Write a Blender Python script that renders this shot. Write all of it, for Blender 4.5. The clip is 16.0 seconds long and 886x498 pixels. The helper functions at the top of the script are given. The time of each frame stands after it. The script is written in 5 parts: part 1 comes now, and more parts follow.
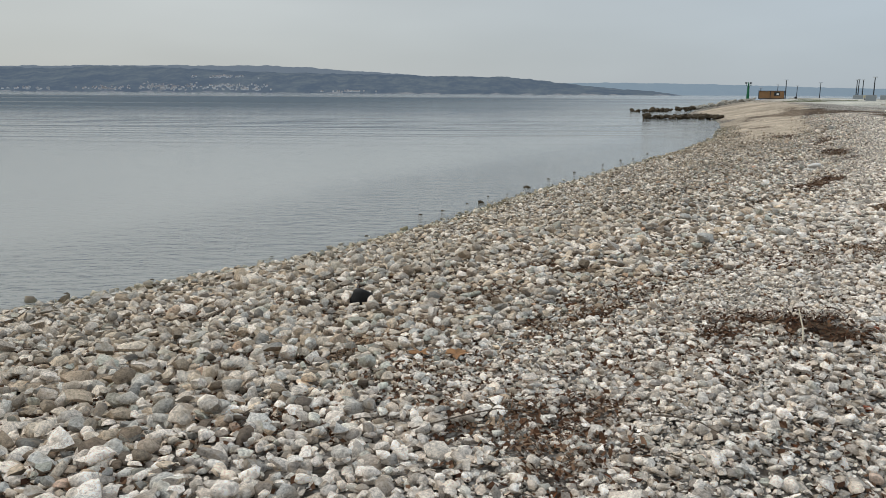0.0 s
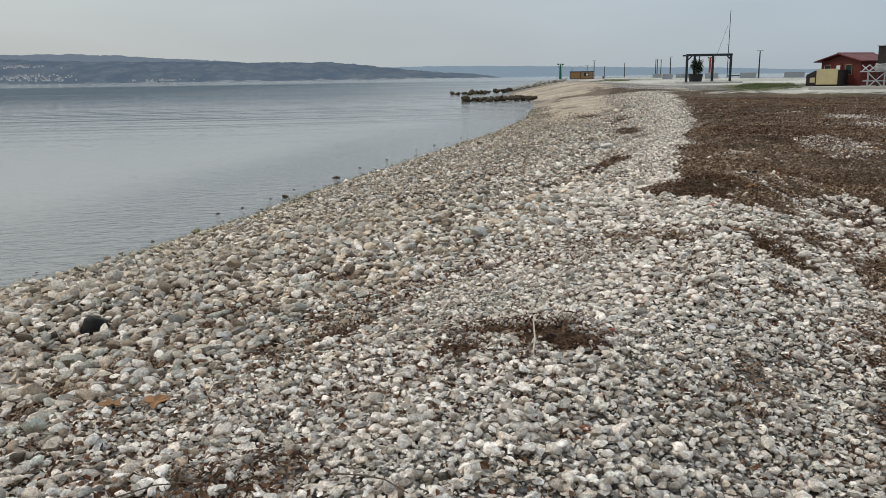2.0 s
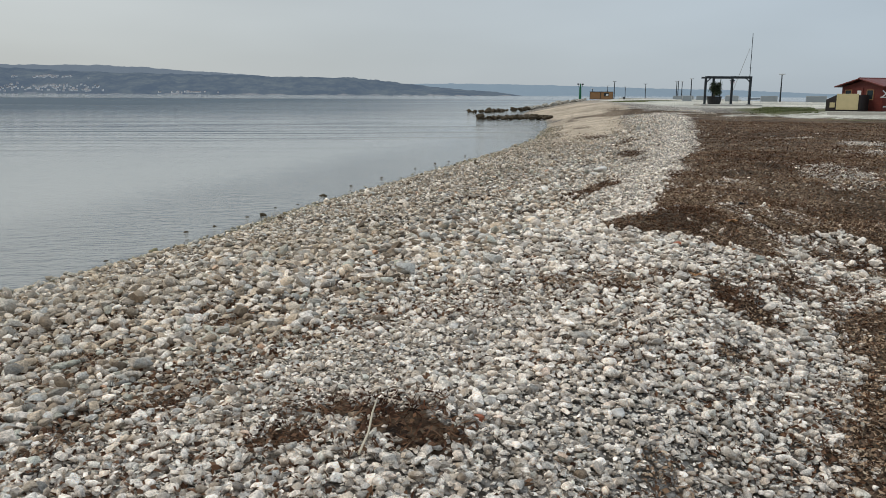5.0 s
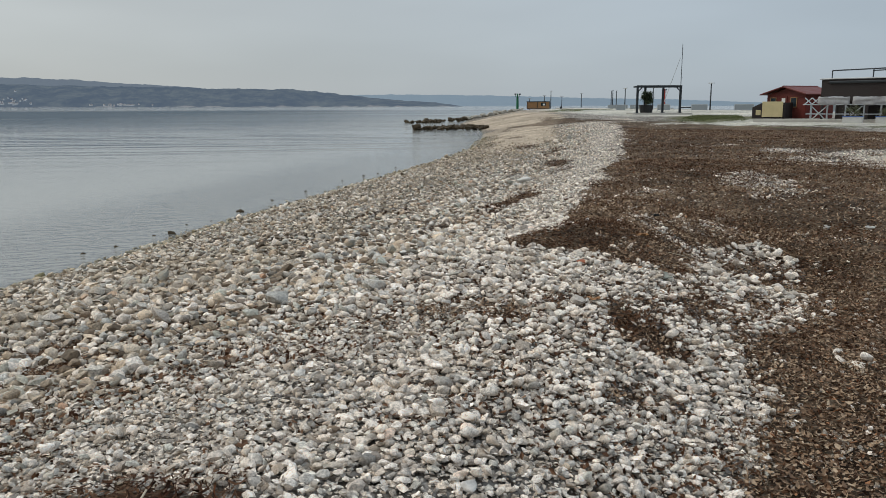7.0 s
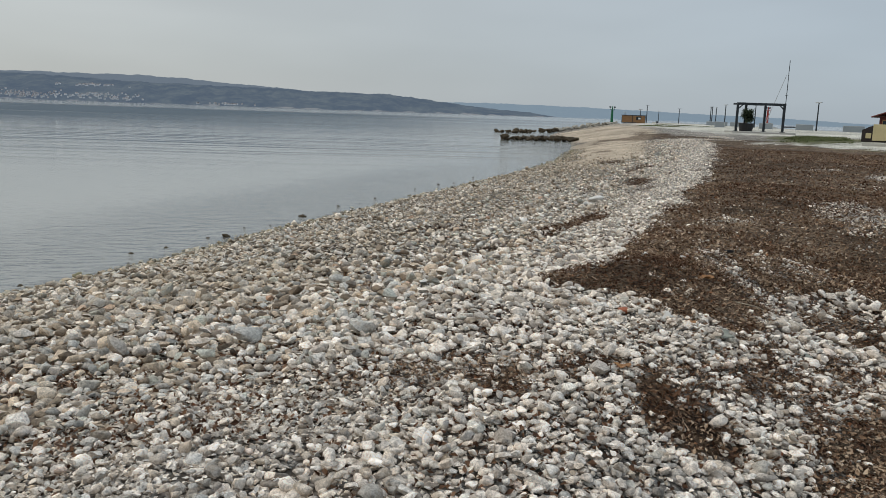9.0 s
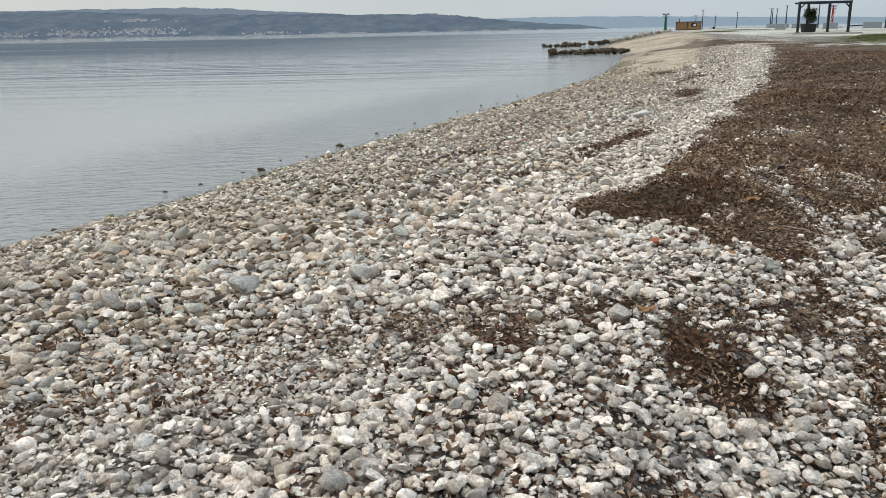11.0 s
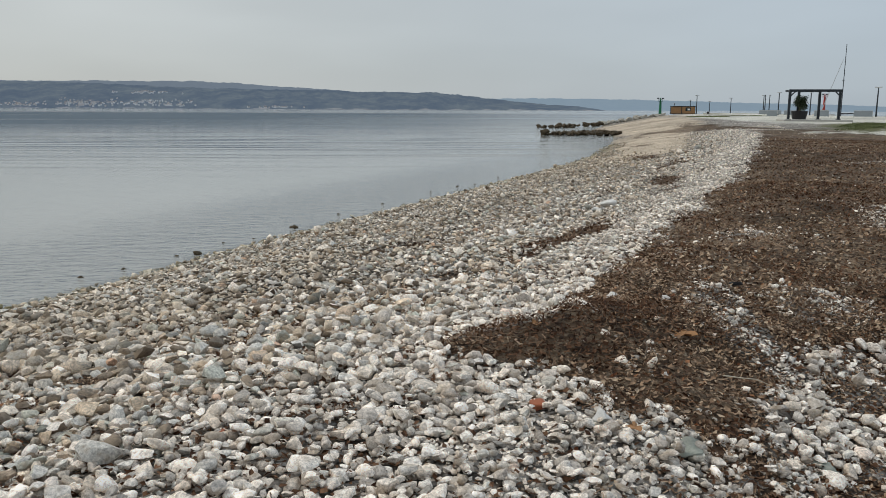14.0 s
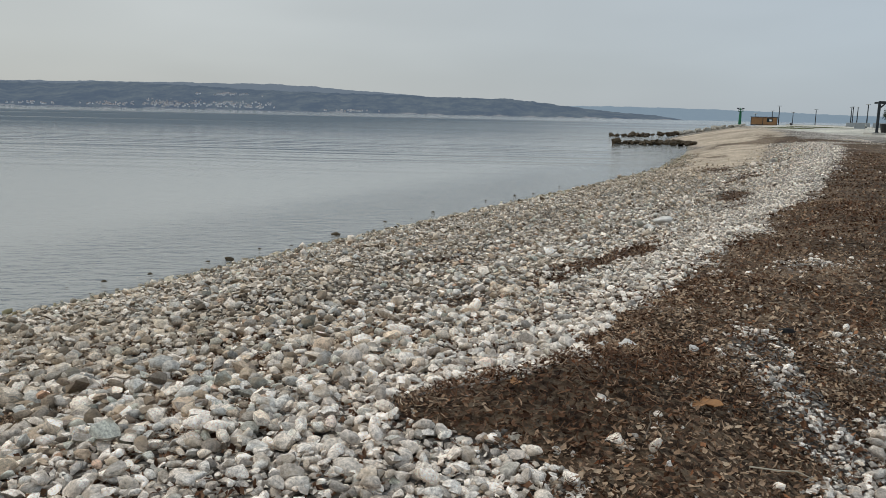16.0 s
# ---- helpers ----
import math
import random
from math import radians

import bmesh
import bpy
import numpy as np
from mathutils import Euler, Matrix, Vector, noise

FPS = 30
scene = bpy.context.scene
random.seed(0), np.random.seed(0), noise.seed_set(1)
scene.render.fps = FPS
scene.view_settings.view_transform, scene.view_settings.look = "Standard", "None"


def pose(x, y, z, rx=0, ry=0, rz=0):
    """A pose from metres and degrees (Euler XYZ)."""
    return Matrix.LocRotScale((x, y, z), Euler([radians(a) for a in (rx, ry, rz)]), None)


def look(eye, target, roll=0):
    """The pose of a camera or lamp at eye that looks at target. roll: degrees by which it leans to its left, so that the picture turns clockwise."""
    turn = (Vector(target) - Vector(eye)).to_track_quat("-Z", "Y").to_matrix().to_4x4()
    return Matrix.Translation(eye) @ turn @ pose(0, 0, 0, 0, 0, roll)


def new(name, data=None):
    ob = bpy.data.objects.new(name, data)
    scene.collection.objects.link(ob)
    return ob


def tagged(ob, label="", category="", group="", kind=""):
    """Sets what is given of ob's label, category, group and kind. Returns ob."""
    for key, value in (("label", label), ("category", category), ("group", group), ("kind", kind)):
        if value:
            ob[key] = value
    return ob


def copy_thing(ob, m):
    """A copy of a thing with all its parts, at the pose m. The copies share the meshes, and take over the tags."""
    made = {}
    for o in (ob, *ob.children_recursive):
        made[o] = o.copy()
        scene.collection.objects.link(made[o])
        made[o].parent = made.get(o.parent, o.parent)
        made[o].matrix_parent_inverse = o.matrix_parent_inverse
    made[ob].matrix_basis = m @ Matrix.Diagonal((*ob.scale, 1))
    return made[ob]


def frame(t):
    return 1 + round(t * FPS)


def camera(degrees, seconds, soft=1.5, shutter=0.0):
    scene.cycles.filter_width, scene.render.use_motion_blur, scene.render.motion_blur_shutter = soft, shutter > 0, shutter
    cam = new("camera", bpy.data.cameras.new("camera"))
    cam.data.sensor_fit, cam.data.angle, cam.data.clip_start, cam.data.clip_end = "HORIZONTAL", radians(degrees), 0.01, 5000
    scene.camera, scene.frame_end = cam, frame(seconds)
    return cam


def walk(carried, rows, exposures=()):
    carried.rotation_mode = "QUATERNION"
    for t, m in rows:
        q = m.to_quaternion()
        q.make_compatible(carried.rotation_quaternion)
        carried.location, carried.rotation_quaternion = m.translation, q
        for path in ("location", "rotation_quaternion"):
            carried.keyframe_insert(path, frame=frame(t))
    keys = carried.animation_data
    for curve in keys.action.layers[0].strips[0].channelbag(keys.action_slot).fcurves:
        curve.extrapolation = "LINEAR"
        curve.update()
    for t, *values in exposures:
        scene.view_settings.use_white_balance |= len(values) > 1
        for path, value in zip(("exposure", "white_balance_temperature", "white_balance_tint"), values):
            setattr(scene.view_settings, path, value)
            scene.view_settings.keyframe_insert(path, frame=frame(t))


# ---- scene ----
cam = camera(58.1, 16.0, soft=0.8)
PATH = [
    (0, (-0.019, -0.003, 2.872), (0.004, 1.96, 2.488), 0.4),
    (0.5, (0.107, 0.189, 2.909), (0.279, 2.142, 2.51), 0.3),
    (1, (0.202, 0.282, 2.918), (0.407, 2.229, 2.509), -0.8),
    (1.5, (0.488, 0.409, 2.904), (0.751, 2.349, 2.495), -1.7),
    (2, (0.698, 0.455, 2.949), (1.128, 2.363, 2.528), -0.8),
    (2.5, (0.754, 0.518, 2.961), (1.358, 2.376, 2.536), -0.3),
    (3, (0.82, 0.635, 2.946), (1.514, 2.462, 2.52), -0.9),
    (3.5, (1.034, 0.747, 2.922), (1.592, 2.625, 2.518), -1.1),
    (3.7, (1.164, 0.812, 2.938), (1.636, 2.713, 2.537), -0.8),
    (5.8, (1.99, 1.382, 2.939), (2.372, 3.308, 2.561), 0.4),
    (6, (2.056, 1.401, 2.946), (2.465, 3.321, 2.563), 0.8),
    (6.5, (2.225, 1.554, 2.933), (2.721, 3.457, 2.565), 0.8),
    (7, (2.403, 1.818, 2.915), (2.93, 3.715, 2.561), -0.1),
    (7.5, (2.569, 2.0, 2.888), (3.005, 3.918, 2.528), -1.5),
    (8, (2.89, 2.272, 2.928), (3.22, 4.216, 2.593), -0.3),
    (8.5, (3.048, 2.466, 2.925), (3.352, 4.417, 2.604), 1.2),
    (9, (3.223, 2.769, 2.934), (3.539, 4.715, 2.597), 2.0),
    (9.2, (3.27, 2.834, 2.935), (3.57, 4.776, 2.566), 1.9),
    (11.3, (3.628, 3.305, 2.927), (3.796, 5.227, 2.396), -1.4),
    (11.5, (3.665, 3.377, 2.907), (3.848, 5.299, 2.384), -2.1),
    (12, (3.903, 3.645, 2.894), (4.088, 5.573, 2.396), -2.1),
    (12.5, (4.071, 3.877, 2.904), (4.281, 5.815, 2.459), -0.9),
    (13, (4.249, 4.214, 2.904), (4.54, 6.153, 2.508), -0.1),
    (13.5, (4.411, 4.414, 2.936), (4.689, 6.362, 2.579), -0.7),
    (14, (4.675, 4.611, 2.956), (4.866, 6.572, 2.61), 0.3),
    (14.5, (4.812, 4.781, 2.951), (4.964, 6.742, 2.586), 1.3),
    (15, (4.935, 5.1, 2.93), (5.08, 7.061, 2.566), 1.4),
    (15.5, (5.073, 5.326, 2.93), (5.189, 7.296, 2.604), 1.3),
    (16, (5.314, 5.541, 2.952), (5.331, 7.512, 2.618), 1.3),
]
walk(cam, [(t, look(eye, target, roll)) for t, eye, target, roll in PATH],
     exposures=[(0, 0.14), (1.5, 0.15), (2.5, 0.14), (3.5, 0.24), (6, 0.14), (6.5, 0.15), (7, 0.07), (7.5, 0.13), (9, 0.07), (11.3, 0.45), (12.5, 0.33), (13, 0.22), (13.5, 0.17), (14.5, 0.12), (16, 0.1)])

# ---- light: a bright overcast sky with a veiled sun ----
world = bpy.data.worlds.new("overcast_sky")
scene.world = world
world.use_nodes = True
SUN_EL, SUN_AZ = radians(48), radians(-62)


def node(nt, kind, ins=()):
    n = nt.nodes.new(kind)
    for key, val in dict(ins).items():
        if isinstance(val, bpy.types.NodeSocket):
            nt.links.new(val, n.inputs[key])
        else:
            n.inputs[key].default_value = val
    return n


def calc(nt, op, a, b=0.0, clamp=False):
    n = nt.nodes.new("ShaderNodeMath")
    n.operation, n.use_clamp = op, clamp
    for i, val in enumerate((a, b)):
        if isinstance(val, bpy.types.NodeSocket):
            nt.links.new(val, n.inputs[i])
        else:
            n.inputs[i].default_value = val
    return n.outputs[0]


def mixed(nt, fac, a, b, blend="MIX"):
    n = nt.nodes.new("ShaderNodeMix")
    n.data_type, n.blend_type = "RGBA", blend
    for i, val in ((0, fac), (6, a), (7, b)):
        if isinstance(val, bpy.types.NodeSocket):
            nt.links.new(val, n.inputs[i])
        elif i:
            n.inputs[i].default_value = (*val, 1)
        else:
            n.inputs[i].default_value = val
    return n.outputs[2]


def ramp(nt, fac, stops, how="LINEAR"):
    n = nt.nodes.new("ShaderNodeValToRGB")
    n.color_ramp.interpolation = how
    els = n.color_ramp.elements
    while len(els) < len(stops):
        els.new(0.5)
    for el, (at, col) in zip(els, stops):
        el.position, el.color = at, (*col, 1) if isinstance(col, tuple) else (col, col, col, 1)
    nt.links.new(fac, n.inputs[0])
    return n.outputs[0]


def span(nt, val, lo, hi, a=0.0, b=1.0):
    n = node(nt, "ShaderNodeMapRange", {"Value": val, "From Min": lo, "From Max": hi, "To Min": a, "To Max": b})
    n.interpolation_type = "SMOOTHSTEP"
    return n.outputs[0]


wt = world.node_tree
wt.nodes.clear()
sky = wt.nodes.new("ShaderNodeTexSky")
sky.sky_type, sky.sun_disc = "NISHITA", False
sky.sun_elevation, sky.sun_rotation = SUN_EL, SUN_AZ
way = wt.nodes.new("ShaderNodeTexCoord").outputs["Generated"]
axes = node(wt, "ShaderNodeSeparateXYZ", {0: way})
side = span(wt, calc(wt, "ADD", calc(wt, "MULTIPLY", axes.outputs[0], 0.95), calc(wt, "MULTIPLY", axes.outputs[1], -0.3)), -0.9, 0.75)
cloud = mixed(wt, side, (5.12, 5.34, 5.26), (4.15, 4.92, 5.68))
soft_noise = node(wt, "ShaderNodeTexNoise", {"Vector": node(wt, "ShaderNodeMapping", {"Vector": way, "Scale": (1.2, 1.2, 5.0)}).outputs[0], "Scale": 1.6, "Detail": 3.0}).outputs[0]
cloud = mixed(wt, 1.0, cloud, ramp(wt, soft_noise, [(0.25, 0.89), (0.75, 1.10)]), "MULTIPLY")
lift = span(wt, axes.outputs[2], 0.0, 0.75, 0.9, 1.45)
cloud = mixed(wt, 1.0, cloud, node(wt, "ShaderNodeCombineXYZ", {0: lift, 1: lift, 2: lift}).outputs[0], "MULTIPLY")
veil = mixed(wt, 0.92, sky.outputs[0], cloud)
glow = node(wt, "ShaderNodeBackground", {"Color": veil, "Strength": 0.1})
nodes_out = node(wt, "ShaderNodeOutputWorld", {"Surface": glow.outputs[0]})

sun = new("sun", bpy.data.lights.new("sun", "SUN"))
sun.data.energy, sun.data.angle, sun.data.color = 1.0, radians(25), (1.0, 0.94, 0.85)
sun.matrix_world = look((0, 0, 60), (-math.sin(SUN_AZ) * math.cos(SUN_EL), -math.cos(SUN_AZ) * math.cos(SUN_EL), 60 - math.sin(SUN_EL)))

# ---- materials ----
def material(name):
    m = bpy.data.materials.new(name)
    m.use_nodes = True
    m.node_tree.nodes.clear()
    return m, m.node_tree


def finish(nt, color, rough=0.8, height=None, strength=0.4, distance=0.01, metal=0.0, spec=0.4):
    ins = {"Base Color": color if isinstance(color, bpy.types.NodeSocket) else (*color, 1), "Roughness": rough, "Metallic": metal, "Specular IOR Level": spec}
    if height is not None:
        ins["Normal"] = node(nt, "ShaderNodeBump", {"Height": height, "Strength": strength, "Distance": distance}).outputs[0]
    node(nt, "ShaderNodeOutputMaterial", {"Surface": node(nt, "ShaderNodeBsdfPrincipled", ins).outputs[0]})


def spot(nt):
    return nt.nodes.new("ShaderNodeNewGeometry").outputs["Position"]


def grain(nt, vec, scale, detail=4.0, rough=0.6):
    return node(nt, "ShaderNodeTexNoise", {"Vector": vec, "Scale": scale, "Detail": detail, "Roughness": rough}).outputs[0]


def attr(nt, name):
    n = nt.nodes.new("ShaderNodeAttribute")
    n.attribute_name = name
    return n.outputs["Fac"]


def simple(name, color, rough=0.6, metal=0.0, wear=0.15, scale=6.0, bump=0.2):
    """Paint, metal, cloth: one colour with grain and stains at two scales."""
    m, nt = material(name)
    at = nt.nodes.new("ShaderNodeTexCoord").outputs["Object"]
    big, fine = grain(nt, at, scale * 0.25, 3.0), grain(nt, at, scale * 6, 5.0)
    shade = ramp(nt, calc(nt, "ADD", calc(nt, "MULTIPLY", big, 0.6), calc(nt, "MULTIPLY", fine, 0.4)), [(0.3, 1 - wear), (0.7, 1 + wear)])
    finish(nt, mixed(nt, 1.0, color, shade, "MULTIPLY"), span(nt, big, 0.3, 0.7, rough - 0.08, rough + 0.08), fine, bump, 0.004, metal)
    return m


STONE = [(0.0, (0.154, 0.115, 0.084)), (0.06, (0.512, 0.435, 0.350)), (0.16, (0.615, 0.490, 0.364)), (0.25, (0.482, 0.460, 0.419)), (0.36, (0.779, 0.675, 0.566)),
         (0.48, (0.410, 0.310, 0.222)), (0.55, (0.717, 0.630, 0.547)), (0.68, (0.410, 0.395, 0.364)), (0.76, (0.861, 0.775, 0.685)), (0.91, (0.451, 0.445, 0.379)), (0.965, (0.256, 0.205, 0.153)), (0.99, (0.410, 0.250, 0.163))]


def stone_material(name, loose=False):
    m, nt = material(name)
    at = spot(nt)
    if loose:
        rnd = nt.nodes.new("ShaderNodeObjectInfo").outputs["Random"]
    else:
        rnd = nt.nodes.new("ShaderNodeNewGeometry").outputs["Random Per Island"]
    col = ramp(nt, rnd, STONE, "CONSTANT")
    if not loose:
        tone = attr(nt, "bleach")
        col = mixed(nt, calc(nt, "MULTIPLY", calc(nt, "MAXIMUM", tone, 0.0), 0.5), col, (0.83, 0.745, 0.66))
        col = mixed(nt, calc(nt, "MAXIMUM", calc(nt, "MULTIPLY", tone, -0.75), 0.0), col, (0.44, 0.36, 0.27))
    jit = calc(nt, "FRACT", calc(nt, "MULTIPLY", rnd, 37.0))
    col = mixed(nt, 1.0, col, ramp(nt, jit, [(0.0, 0.45), (0.3, 0.92), (1.0, 1.4)]), "MULTIPLY")
    mott = grain(nt, at, 55.0, 8.0, 0.8)
    col = mixed(nt, 1.0, col, ramp(nt, mott, [(0.34, 0.43), (0.5, 1.08), (0.64, 1.6)]), "MULTIPLY")
    stain = span(nt, grain(nt, at, 9.0, 3.0), 0.5, 0.66, 0.0, 0.5)
    col = mixed(nt, stain, col, (0.36, 0.27, 0.18))
    specks = span(nt, grain(nt, at, 120.0, 4.0, 0.7), 0.60, 0.68, 0.0, 0.55)
    col = mixed(nt, specks, col, (0.13, 0.10, 0.075))
    z = node(nt, "ShaderNodeSeparateXYZ", {0: at}).outputs[2]
    edge_z = calc(nt, "ADD", z, calc(nt, "MULTIPLY", grain(nt, at, 1.3), 0.16))
    algae = calc(nt, "MULTIPLY", span(nt, calc(nt, "ADD", z, calc(nt, "MULTIPLY", grain(nt, at, 0.9, 5.0), 0.5)), 0.35, 0.75, 0.5, 0.0), span(nt, grain(nt, at, 3.0, 4.0), 0.4, 0.6))
    col = mixed(nt, algae, col, (0.30, 0.275, 0.13))
    wet = calc(nt, "MULTIPLY", span(nt, edge_z, 0.10, 0.24, 1.0, 0.0), span(nt, edge_z, -0.03, 0.05))
    col = mixed(nt, calc(nt, "MULTIPLY", wet, 0.45), col, mixed(nt, grain(nt, at, 5.0), (0.11, 0.105, 0.08), (0.26, 0.24, 0.17)))
    finish(nt, col, span(nt, wet, 0, 1, 0.82, 0.35), calc(nt, "ADD", mott, calc(nt, "MULTIPLY", grain(nt, at, 160.0, 3.0), 0.5)), 0.8, 0.009, 0.0, 0.14)
    return m


LEAF = [(0.0, (0.12, 0.076, 0.05)), (0.15, (0.26, 0.17, 0.11)), (0.38, (0.37, 0.255, 0.165)), (0.57, (0.16, 0.103, 0.069)), (0.68, (0.43, 0.31, 0.21)), (0.87, (0.51, 0.39, 0.275)), (0.98, (0.36, 0.175, 0.09))]


def litter_material():
    m, nt = material("dry_leaf_litter")
    at = spot(nt)
    rnd = nt.nodes.new("ShaderNodeNewGeometry").outputs["Random Per Island"]
    col = ramp(nt, rnd, LEAF, "CONSTANT")
    col = mixed(nt, 1.0, col, ramp(nt, grain(nt, at, 60.0), [(0.3, 0.7), (0.7, 1.2)]), "MULTIPLY")
    # Darker by value: the litter's own tone, plus painted self-shade of heaps and hollows.
    litter_dark = attr(nt, "bleach")
    col = mixed(nt, litter_dark, col, mixed(nt, 1.0, col, (0.44, 0.335, 0.285), "MULTIPLY"))
    col = mixed(nt, calc(nt, "SUBTRACT", litter_dark, 1.0, True), col, mixed(nt, 1.0, col, (0.44, 0.385, 0.395), "MULTIPLY"))
    finish(nt, col, 0.75, grain(nt, at, 140.0), 0.4, 0.003, 0.0, 0.1)
    return m


def ground_material():
    m, nt = material("pebble_ground")
    at = spot(nt)
    flat = node(nt, "ShaderNodeMapping", {"Vector": at, "Scale": (1, 1, 0.35)}).outputs[0]

    def cells(scale):
        v = node(nt, "ShaderNodeTexVoronoi", {"Vector": flat, "Scale": scale, "Randomness": 1.0})
        tone = node(nt, "ShaderNodeSeparateXYZ", {0: v.outputs["Color"]})
        return v.outputs["Distance"], tone.outputs[0], tone.outputs[1]

    d1, r1, q1 = cells(15.0)
    d2, r2, q2 = cells(33.0)
    big = mixed(nt, 1.0, ramp(nt, r1, STONE, "CONSTANT"), ramp(nt, q1, [(0.0, 0.6), (1.0, 1.15)]), "MULTIPLY")
    small = mixed(nt, 1.0, ramp(nt, r2, STONE, "CONSTANT"), ramp(nt, q2, [(0.0, 0.55), (1.0, 1.1)]), "MULTIPLY")
    pick = span(nt, grain(nt, at, 7.0), 0.42, 0.55)
    stones = mixed(nt, pick, small, big)
    stones = mixed(nt, calc(nt, "MULTIPLY", attr(nt, "bleach"), 0.55), stones, (0.67, 0.63, 0.585))
    # Dark gaps painted between the stone cells, in place of shade.
    gap_shade = span(nt, calc(nt, "ADD", d1, calc(nt, "MULTIPLY", d2, 0.5)), 0.6, 0.9, 0.0, 0.85)
    stones = mixed(nt, gap_shade, stones, (0.085, 0.066, 0.048))
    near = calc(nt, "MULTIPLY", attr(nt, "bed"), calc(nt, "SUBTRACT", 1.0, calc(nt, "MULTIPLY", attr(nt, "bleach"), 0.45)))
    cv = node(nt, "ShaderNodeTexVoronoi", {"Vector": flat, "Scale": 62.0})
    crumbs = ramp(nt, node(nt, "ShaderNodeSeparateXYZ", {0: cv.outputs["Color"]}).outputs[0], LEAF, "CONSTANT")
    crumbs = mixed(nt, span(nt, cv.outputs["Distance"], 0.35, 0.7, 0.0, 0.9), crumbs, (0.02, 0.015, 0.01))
    # Leaf crumbs, blackened to paint the shade under the strewn stones.
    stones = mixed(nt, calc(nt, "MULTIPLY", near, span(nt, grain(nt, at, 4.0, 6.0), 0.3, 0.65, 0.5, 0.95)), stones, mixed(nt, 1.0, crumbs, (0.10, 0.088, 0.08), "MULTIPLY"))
    stones = mixed(nt, 1.0, stones, ramp(nt, grain(nt, at, 0.9, 10.0, 0.75), [(0.28, 0.62), (0.72, 1.3)]), "MULTIPLY")
    z = node(nt, "ShaderNodeSeparateXYZ", {0: at}).outputs[2]
    # dead leaves and sea-grass
    v = node(nt, "ShaderNodeTexVoronoi", {"Vector": node(nt, "ShaderNodeMapping", {"Vector": at, "Scale": (1, 1, 0.3)}).outputs[0], "Scale": 30.0})
    bits = ramp(nt, node(nt, "ShaderNodeSeparateXYZ", {0: v.outputs["Color"]}).outputs[0], LEAF, "CONSTANT")
    bits = mixed(nt, 1.0, bits, ramp(nt, grain(nt, at, 1.1, 8.0, 0.7), [(0.28, 0.17), (0.5, 0.44), (0.72, 0.88)]), "MULTIPLY")
    bits = mixed(nt, attr(nt, "litter_dark"), bits, mixed(nt, 1.0, bits, (0.55, 0.47, 0.42), "MULTIPLY"))
    lit = attr(nt, "litter")
    edge = calc(nt, "ADD", lit, calc(nt, "MULTIPLY", calc(nt, "SUBTRACT", grain(nt, at, 3.2, 8.0, 0.8), 0.5), 1.7))
    lit_f = span(nt, edge, 0.42, 0.58)
    col = mixed(nt, lit_f, stones, bits)
    # tan sand and grit further along, pale trodden ground, weeds
    tan = span(nt, calc(nt, "ADD", attr(nt, "sand"), calc(nt, "MULTIPLY", calc(nt, "SUBTRACT", grain(nt, at, 0.35, 6.0), 0.5), 1.4)), 0.35, 0.65, 0.0, 0.94)
    tan = calc(nt, "MULTIPLY", tan, calc(nt, "SUBTRACT", 1.0, calc(nt, "MULTIPLY", lit_f, 0.8)))
    col = mixed(nt, tan, col, mixed(nt, span(nt, grain(nt, at, 2.0, 9.0, 0.75), 0.3, 0.7), (0.40, 0.315, 0.235), (0.70, 0.585, 0.45)))
    pale = span(nt, calc(nt, "ADD", attr(nt, "pale"), calc(nt, "MULTIPLY", calc(nt, "SUBTRACT", grain(nt, at, 0.55, 12.0, 0.8), 0.5), 2.4)), 0.40, 0.62)
    col = mixed(nt, pale, col, mixed(nt, span(nt, grain(nt, at, 2.2, 12.0, 0.85), 0.34, 0.66), (0.40, 0.37, 0.29), (0.88, 0.85, 0.775)))
    weeds = span(nt, calc(nt, "ADD", attr(nt, "weeds"), calc(nt, "MULTIPLY", calc(nt, "SUBTRACT", grain(nt, at, 0.7, 9.0, 0.75), 0.5), 2.6)), 0.45, 0.6)
    col = mixed(nt, weeds, col, mixed(nt, grain(nt, at, 4.0, 8.0), (0.085, 0.095, 0.045), (0.24, 0.23, 0.12)))
    col = mixed(nt, 1.0, col, ramp(nt, grain(nt, at, 0.22, 12.0, 0.8), [(0.32, 0.55), (0.68, 1.3)]), "MULTIPLY")
    col = mixed(nt, 1.0, col, ramp(nt, grain(nt, at, 0.06, 7.0, 0.7), [(0.35, 0.66), (0.65, 1.22)]), "MULTIPLY")
    edge_z = calc(nt, "ADD", z, calc(nt, "MULTIPLY", grain(nt, at, 1.3), 0.16))
    wet = calc(nt, "MULTIPLY", span(nt, edge_z, 0.08, 0.22, 1.0, 0.0), span(nt, edge_z, -0.03, 0.05))
    col = mixed(nt, calc(nt, "MULTIPLY", wet, 0.4), col, mixed(nt, grain(nt, at, 5.0), (0.13, 0.12, 0.09), (0.28, 0.26, 0.19)))
    lump = calc(nt, "ADD", calc(nt, "MULTIPLY", calc(nt, "SUBTRACT", 0.6, d1), 0.7), calc(nt, "MULTIPLY", calc(nt, "SUBTRACT", 0.6, d2), 0.35))
    lump = calc(nt, "ADD", lump, calc(nt, "MULTIPLY", grain(nt, at, 60.0), 0.2))
    finish(nt, col, span(nt, wet, 0, 1, 0.9, 0.5), lump, 1.0, 0.06, 0.0, 0.12)
    return m


